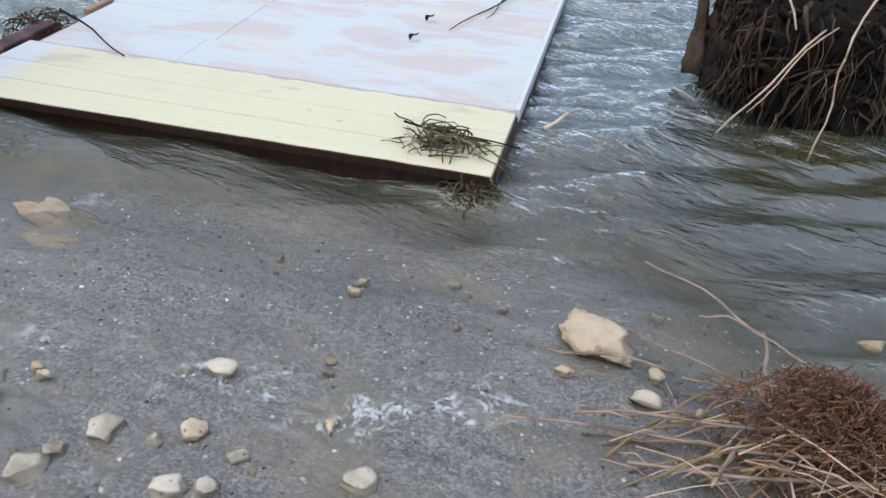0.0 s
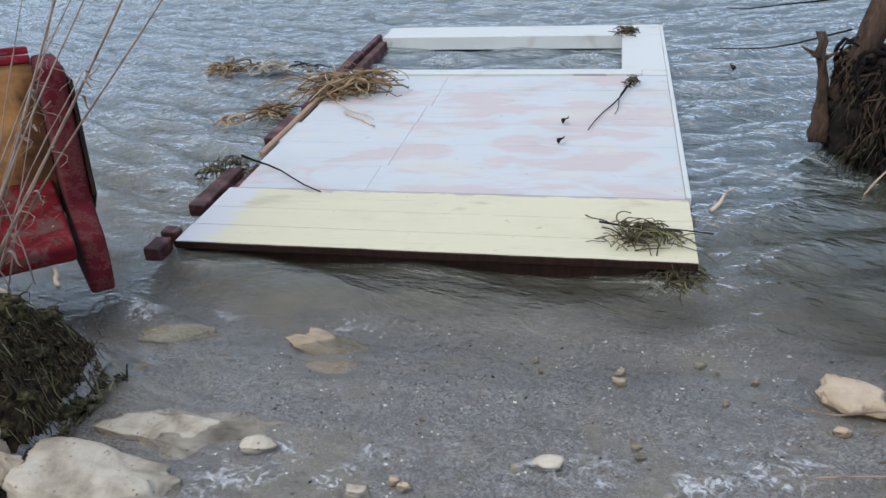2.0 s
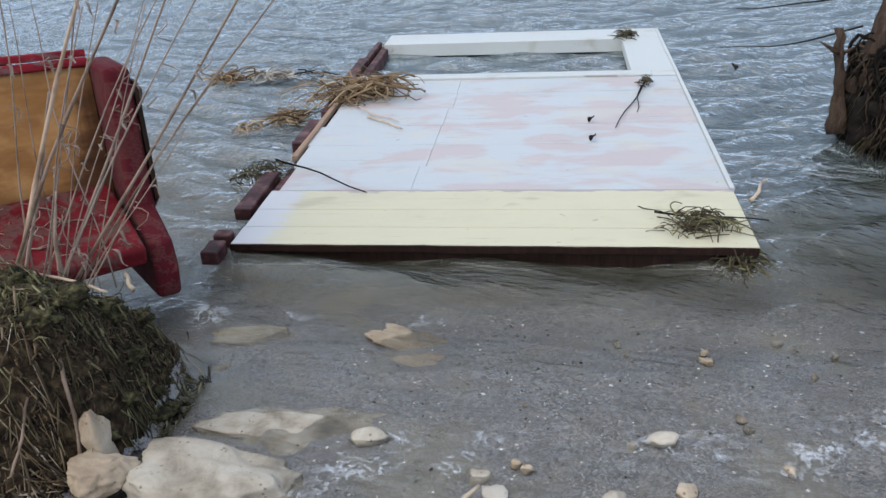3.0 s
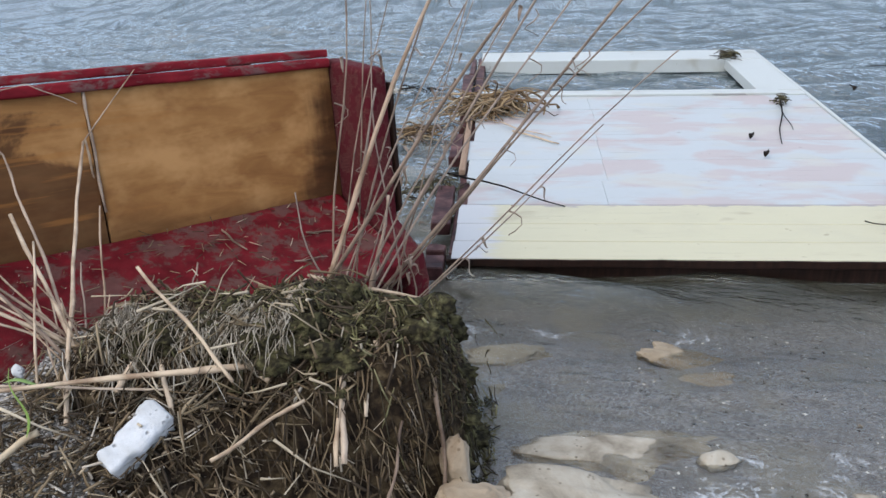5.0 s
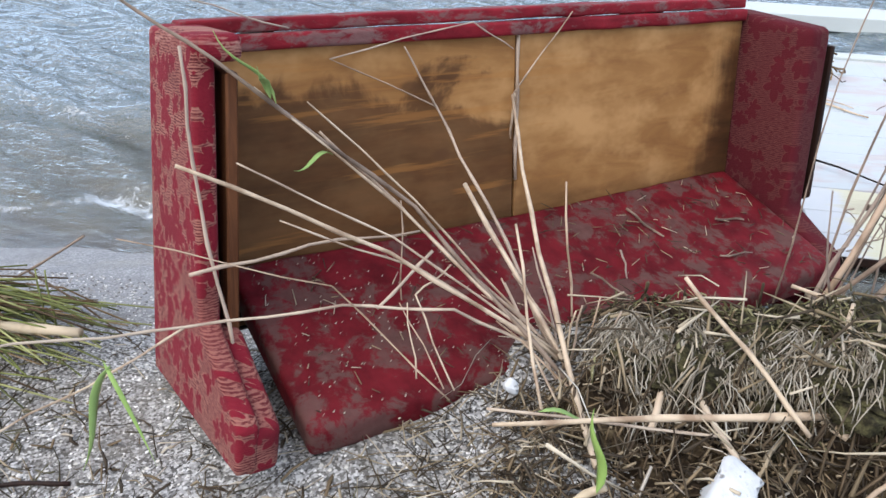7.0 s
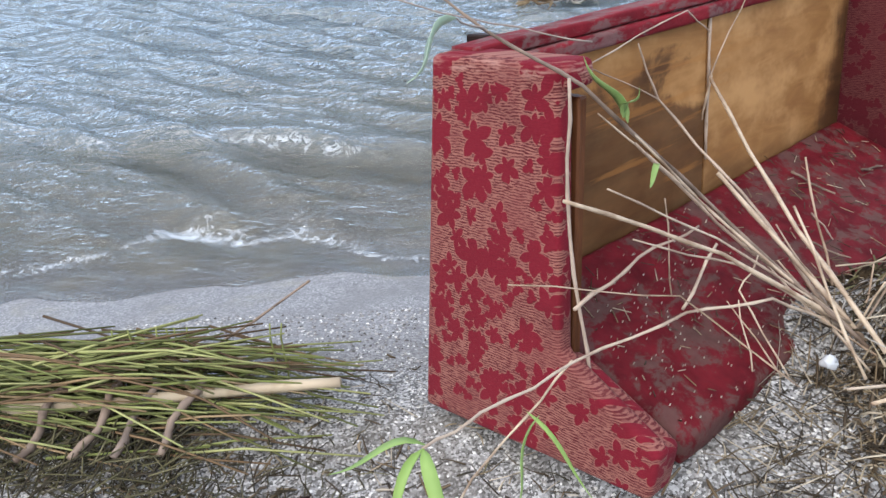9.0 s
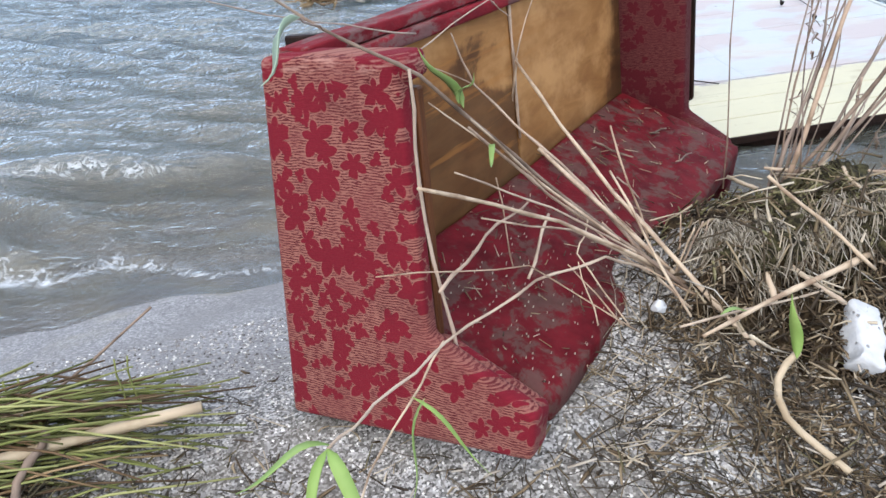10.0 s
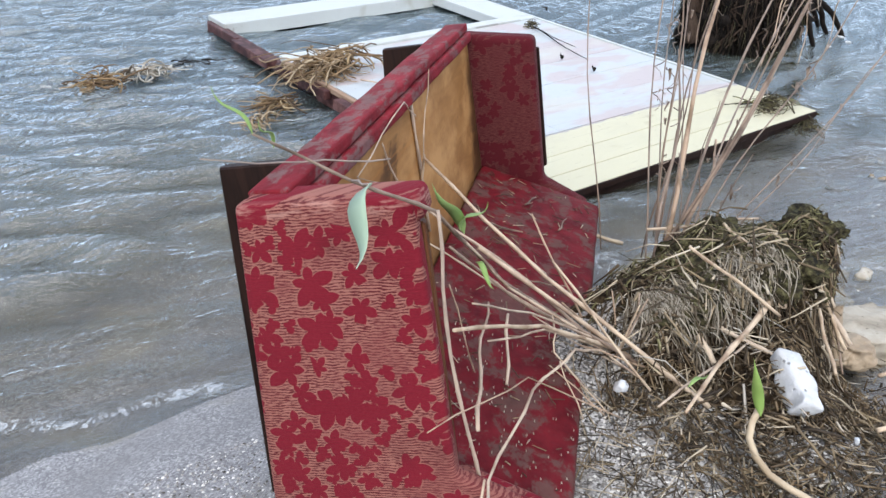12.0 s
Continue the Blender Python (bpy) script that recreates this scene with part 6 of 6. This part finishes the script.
heap("weed_tangle", (-0.69, 4.82, 0.095), (0.025, 0.03), 36, 0.09, WEED, "small sprig of dark leaves on the panel", "weed tangle", 8, 0.05, 0.004)


def twigs():
    rng = random.Random(101)
    rows = [
        ((-0.69, 4.82, 0.11), (-0.93, 3.96, 0.10), 0.005, "thin dark twig lying on the painted boards"),
        ((-0.72, 4.72, 0.11), (-0.79, 4.22, 0.10), 0.004, "thin dark twig lying on the painted boards"),
        ((-2.76, 3.45, 0.12), (-2.18, 3.06, 0.10), 0.006, "thin dark twig lying on the painted boards"),
        ((-0.84, 2.80, 0.12), (-0.38, 2.72, 0.12), 0.005, "dark twig sticking out of the weed"),
        ((-0.90, 2.88, 0.11), (-0.74, 2.72, 0.11), 0.003, "dark twig sticking out of the weed"),
        ((-2.42, 4.22, 0.10), (-2.16, 3.98, 0.10), 0.008, "pale drift stem lying on the panel"),
        ((-2.50, 4.35, 0.12), (-2.20, 4.10, 0.10), 0.006, "pale drift stem lying on the panel"),
        ((-0.34, 3.20, 0.01), (-0.21, 3.45, 0.012), 0.010, "pale stick floating in the shallows"),
    ]
    for a, b, r, label in rows:
        if a[2] > 0.05:
            a, b = (a[0], a[1], a[2] + rest(a[1])), (b[0], b[1], b[2] + rest(b[1]))
        ob = cane("twig", bent(a, b, 0, 0.015, 6, rng), r, r * 0.5, CANE if "pale" in label else ROOTWOOD, joints=False)
        tagged(ob, label, "twig", "twigs on the panel")
    for x, y in ((-1.075, 4.06), (-1.078, 3.75)):
        ob = blade("dry_leaf", (x, y, 0.096 + rest(y)), (x + 0.03, y + 0.05, 0.13 + rest(y)), 0.03, ROOTWOOD, None, 0, 0.6)
        tagged(ob, "small dark dry leaf on the painted boards", "leaf")
    ob = blade("dry_leaf", (0.0, 5.385, 0.0), (-0.015, 5.44, 0.045), 0.04, ROOTWOOD, None, 0, 0.5)
    tagged(ob, "dark leaf floating on the lake", "leaf")


twigs()


def root_stump():
    rng = random.Random(111)
    s = thing("root_stump", "black uprooted stump with tangled roots standing in the lake", "tree stump", pose(0.885, 4.06, -0.06))
    clumps = [(-0.33, 0.0, 0.20, 0.22, 0.26, 0.27), (-0.05, -0.10, 0.20, 0.36, 0.30, 0.36), (0.32, 0.0, 0.18, 0.34, 0.32, 0.34), (-0.12, 0.10, 0.42, 0.36, 0.26, 0.18), (0.25, 0.12, 0.45, 0.32, 0.26, 0.20)]

    def skin(a, z):
        """How far out the roots stand at a bearing and a height."""
        return (0.58 + 0.05 * math.sin(3 * a + 1)) * math.cos(a), (0.42 + 0.05 * math.sin(2 * a)) * math.sin(a) - 0.02, z
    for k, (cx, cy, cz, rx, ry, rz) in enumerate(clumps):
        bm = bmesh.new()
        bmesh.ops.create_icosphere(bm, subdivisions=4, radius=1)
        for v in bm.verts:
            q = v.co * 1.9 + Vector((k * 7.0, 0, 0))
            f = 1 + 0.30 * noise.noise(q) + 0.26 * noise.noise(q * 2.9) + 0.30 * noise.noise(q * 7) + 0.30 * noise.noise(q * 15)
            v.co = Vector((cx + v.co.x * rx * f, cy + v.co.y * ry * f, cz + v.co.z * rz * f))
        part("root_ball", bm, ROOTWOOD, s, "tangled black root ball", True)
    for x, y, z0, tx, ty, h, r in ((-0.60, -0.02, 0.10, -0.665, 0.02, 0.66, 0.038), (-0.50, 0.06, 0.30, -0.22, 0.12, 1.35, 0.060), (-0.22, 0.04, 0.40, 0.02, 0.14, 1.40, 0.065), (0.34, 0.10, 0.40, 0.55, 0.2, 1.30, 0.055)):
        pts = bent((x, y, z0), (tx, ty, h), 0, 0.035, 12, rng)
        radii = [r * (1.35 - 0.75 * (i / 12) ** 0.8) * rng.uniform(0.88, 1.12) for i in range(13)]
        v, f = tube_data(pts, radii, 11)
        v = [p + Vector((noise.noise(p * 17), noise.noise(p * 17 + Vector((5, 0, 0))), 0.6 * noise.noise(p * 30))) * 0.022 for p in v]
        raw("snag", v, f, SNAGWOOD, s, "weathered grey-brown upright snag")
        for _ in range(3):
            t = rng.uniform(0.35, 0.9)
            p = Vector((x, y, z0)).lerp(Vector((tx, ty, h)), t)
            d = Vector((rng.uniform(-1, 1), rng.uniform(-0.6, 0.3), rng.uniform(0.0, 0.8))).normalized() * rng.uniform(0.06, 0.14)
            v, f = tube_data([p, p + d * 0.6, p + d], [0.016, 0.009, 0.004], 6)
            raw("branch_stub", v, f, SNAGWOOD, s)
    for _ in range(330):
        a = rng.uniform(2.6, 6.4)
        z = rng.uniform(0.06, 0.62)
        drop = rng.uniform(0.10, 0.45)
        turn = rng.gauss(0, 0.35)
        pts = []
        for i in range(9):
            t = i / 8
            out = 0.80 + 0.28 * math.sin(2.2 * t) - 0.10 * t
            x, y, zz = skin(a + turn * t, max(-0.06, z - drop * t * t + 0.05 * math.sin(3 * t)))
            pts.append(Vector((x * out, y * out, zz)) + Vector((rng.uniform(-1, 1), rng.uniform(-1, 1), rng.uniform(-1, 1))) * 0.012)
        r = 0.0035 * (5.0 ** rng.random())
        v, f = tube_data(pts, [r * (1 - 0.6 * i / 8) for i in range(9)], 6)
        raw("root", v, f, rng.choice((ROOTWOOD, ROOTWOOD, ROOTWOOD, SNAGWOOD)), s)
    for x0, y0, x1, y1 in ((0.45, -0.20, 0.78, -0.36), (0.52, 0.0, 1.02, -0.16), (0.50, 0.1, 1.15, 0.10), (0.20, -0.30, 0.34, -0.52), (0.48, -0.1, 0.92, -0.45)):
        a, b = Vector((x0, y0, 0.30)), Vector((x1, y1, -0.06))
        pts = [a.lerp(b, i / 9) + Vector((0, 0, 0.17 * math.sin(math.pi * i / 9) ** 0.8)) + Vector((rng.uniform(-1, 1), rng.uniform(-1, 1), 0)) * 0.012 for i in range(10)]
        v, f = tube_data(pts, [0.036 - 0.0022 * i for i in range(10)], 8)
        raw("root", v, f, ROOTWOOD, s)
    hair = []
    for _ in range(260):
        a = rng.uniform(0, 6.28)
        z = rng.uniform(0.1, 0.55)
        p = Vector(skin(a, z)) * 0.97
        d = Vector((math.cos(a) * 0.08, math.sin(a) * 0.08, -rng.uniform(0.05, 0.3)))
        hair.append(([p, p + d * 0.5 + Vector((0.02, 0, 0.03)), p + d], 0.003, 0.001))
    strand_mesh("root_hairs", hair, WEED, "hanging root hairs and weed", "roots", 3, s)
    # pale canes caught in the roots, drooping to the water
    for a, b, r in (((-0.16, -0.44, 0.50), (-0.52, -0.60, 0.02), 0.011), ((-0.12, -0.46, 0.52), (-0.40, -0.58, 0.15), 0.008), ((0.02, -0.40, 0.85), (-0.10, -0.62, 0.45), 0.012), ((-0.10, -0.62, 0.45), (-0.12, -0.66, 0.02), 0.010), ((0.38, -0.40, 0.9), (0.30, -0.62, 0.45), 0.011), ((0.30, -0.62, 0.45), (0.20, -0.66, 0.0), 0.009), ((-0.46, -0.40, 0.78), (-0.30, -0.56, 0.52), 0.012), ((0.14, -0.50, 0.60), (0.08, -0.60, 0.38), 0.008)):
        cane("caught_cane", bent(a, b, -0.02, 0.02, 6, rng), r * 0.45, r * 0.32, GREYCANE, s, "dry cane caught in the roots")
    for a, b in (((-0.5, 0.4, 0.75), (-1.05, 0.75, 0.62)), ((-0.45, 0.3, 0.6), (-1.15, 0.6, 0.42)), ((-0.2, 0.2, 0.9), (-0.75, 0.65, 1.05))):
        v, f = tube_data(bent(a, b, 0.03, 0.03, 8, rng), [0.006 - 0.0004 * i for i in range(9)], 5)
        raw("twig", v, f, ROOTWOOD, s)
    for i, (x, y) in enumerate(((0.62, -0.62), (0.36, -0.60), (0.70, -0.50))):
        bit = boulder("litter_scrap", (0.05, 0.02, 0.012), 60 + i, FOAM, 0.4, 3)
        bit.matrix_world = pose(0.87 + x, 4.10 + y - 0.05, 0.012, 8, 10, 35 * i)
        tagged(bit, "white plastic scrap floating beside the stump", "litter")
    return s


root_stump()


def rust_heap():
    rng = random.Random(121)
    h = thing("root_heap", "heap of dry stems and rust-brown roots on the sand", "root heap", pose(0.48, 1.57, 0.02))
    fuzz = []
    for _ in range(3400):
        x, y = rng.gauss(0.07, 0.11), rng.gauss(0.03, 0.08)
        k = math.exp(-(x * x / 0.05 + y * y / 0.025))
        z = rng.uniform(0.0, 0.22) * (0.25 + k)
        d = Vector((rng.uniform(-1, 1), rng.uniform(-1, 1), rng.uniform(-0.4, 0.7))) * rng.uniform(0.015, 0.05)
        p = Vector((x, y, z))
        fuzz.append(([p, p + d * 0.5 + Vector((0.006, 0.004, 0.006)), p + d], 0.0022, 0.001))
    strand_mesh("root_fuzz", fuzz, RUST, "rust-brown root fuzz", "roots", 3, h)
    for _ in range(170):
        x, y = rng.gauss(0.02, 0.20), rng.gauss(-0.05, 0.10)
        ln, a = rng.uniform(0.06, 0.30), rng.gauss(0.1, 0.7)
        z = rng.uniform(0.0, 0.13)
        pts = [(x - ln / 2 * math.cos(a), y - ln / 2 * math.sin(a), max(0.0, z - 0.02)), (x, y, z + 0.01), (x + ln / 2 * math.cos(a), y + ln / 2 * math.sin(a), max(0, z - rng.uniform(-0.02, 0.03)))]
        r = 0.0014 * (3.2 ** rng.random())
        v, f = tube_data(pts, [r, r, r * 0.6], 4)
        raw("stem", v, f, rng.choice((DRIFT, BROWNCANE, GREYCANE)), h)
    for a, b, r in (((0.30, -0.02, 0.10), (-0.70, -0.10, 0.05), 0.005), ((0.25, 0.04, 0.12), (-0.52, -0.02, 0.05), 0.005), ((0.20, -0.12, 0.10), (-0.40, -0.16, 0.05), 0.006), ((0.22, 0.06, 0.16), (-0.02, 0.10, 0.14), 0.007), ((0.12, 0.03, 0.12), (-0.08, 0.18, 0.20), 0.0045), ((-0.08, 0.18, 0.20), (-0.41, 0.38, 0.24), 0.0035), ((-0.30, 0.18, 0.05), (-0.70, 0.20, 0.04), 0.004), ((-0.06, 0.14, 0.06), (-0.42, 0.30, 0.06), 0.004), ((-0.04, 0.12, 0.05), (-0.08, 0.32, 0.12), 0.007), ((-0.08, 0.32, 0.12), (-0.24, 0.36, 0.11), 0.004), ((0.12, 0.10, 0.12), (-0.28, 0.14, 0.07), 0.004), ((0.5, -0.16, 0.08), (-0.25, -0.22, 0.04), 0.005), ((0.45, 0.02, 0.08), (0.02, 0.02, 0.15), 0.005)):
        cane("stem", bent(a, b, 0.0, 0.02, 7, rng), r, r * 0.6, BROWNCANE, h)
    return h


rust_heap()


def reed_pile():
    """Cut green reeds washed up on the open beach."""
    rng = random.Random(131)
    p = thing("reed_pile", "washed-up pile of green and brown cut reeds", "reed pile", pose(-5.25, 1.22, 0.33))
    strands, brown = [], []
    for _ in range(330):
        x, y = rng.uniform(-0.55, 0.30), rng.gauss(0, 0.10)
        ln, a = rng.uniform(0.2, 0.6), rng.gauss(-0.12, 0.22)
        z = rng.uniform(0.0, 0.20) * math.exp(-(y / 0.16) ** 2) * float(sm(0.5, 0.0, x)) + 0.02
        z += bank1(-5.25 + x, 1.22 + y) - 0.33
        row = ([(x - ln / 2 * math.cos(a), y - ln / 2 * math.sin(a), z - rng.uniform(-0.01, 0.03)), (x, y, z + 0.01), (x + ln / 2 * math.cos(a), y + ln / 2 * math.sin(a), z + rng.uniform(-0.03, 0.03))], 0.0042, 0.0022)
        (strands if rng.random() < 0.72 else brown).append(row)
    tagged(strand_mesh("green_reed", strands, GREENREED, "green reed stems", "reeds", 5, p), kind="stuff")
    tagged(strand_mesh("brown_reed", brown, DRIFT, "brown reed stems", "reeds", 5, p), kind="stuff")
    cane("thick_cane", bent((-0.42, -0.10, 0.16), (0.46, -0.09, 0.20), 0, 0.01, 6, rng), 0.016, 0.013, YELLOWCANE, p, "thick yellow cane")
    for x, ln in ((-0.15, 0.2), (-0.05, 0.16), (0.06, 0.18), (-0.28, 0.2)):
        cane("thick_cane", bent((x, -0.26, 0.16), (x + 0.06, -0.06, 0.20), 0, 0.02, 5, rng), 0.010, 0.009, BROWNCANE, p, "thick brown cane")
    for _ in range(9):
        x = rng.uniform(-0.2, 0.35)
        cane("upright_stem", bent((x, 0.0, 0.12), (x + rng.uniform(-0.02, 0.03), 0.02, 0.30), 0, 0.01, 4, rng), 0.003, 0.002, GREENREED, p)
    cane("dark_stem", bent((0.0, 0.05, 0.12), (0.38, 0.12, 0.35), 0, 0.01, 5, rng), 0.004, 0.003, BROWNCANE, p)
    mat = []
    for _ in range(700):
        x, y = rng.uniform(-0.7, 0.1), rng.gauss(-0.22, 0.1)
        z = bank1(-5.25 + x, 1.22 + y) - 0.33 + rng.uniform(0, 0.05)
        ln, a = rng.uniform(0.04, 0.16), rng.uniform(0, 3.14)
        mat.append(([(x, y, z), (x + ln * math.cos(a), y + ln * math.sin(a), z + 0.01)], 0.0025, 0.0015))
    strand_mesh("weed_base", mat, WEED, "rotting weed under the reeds", "water weed", 3, p)


LIE[0] = BANK_LIE
reed_pile()
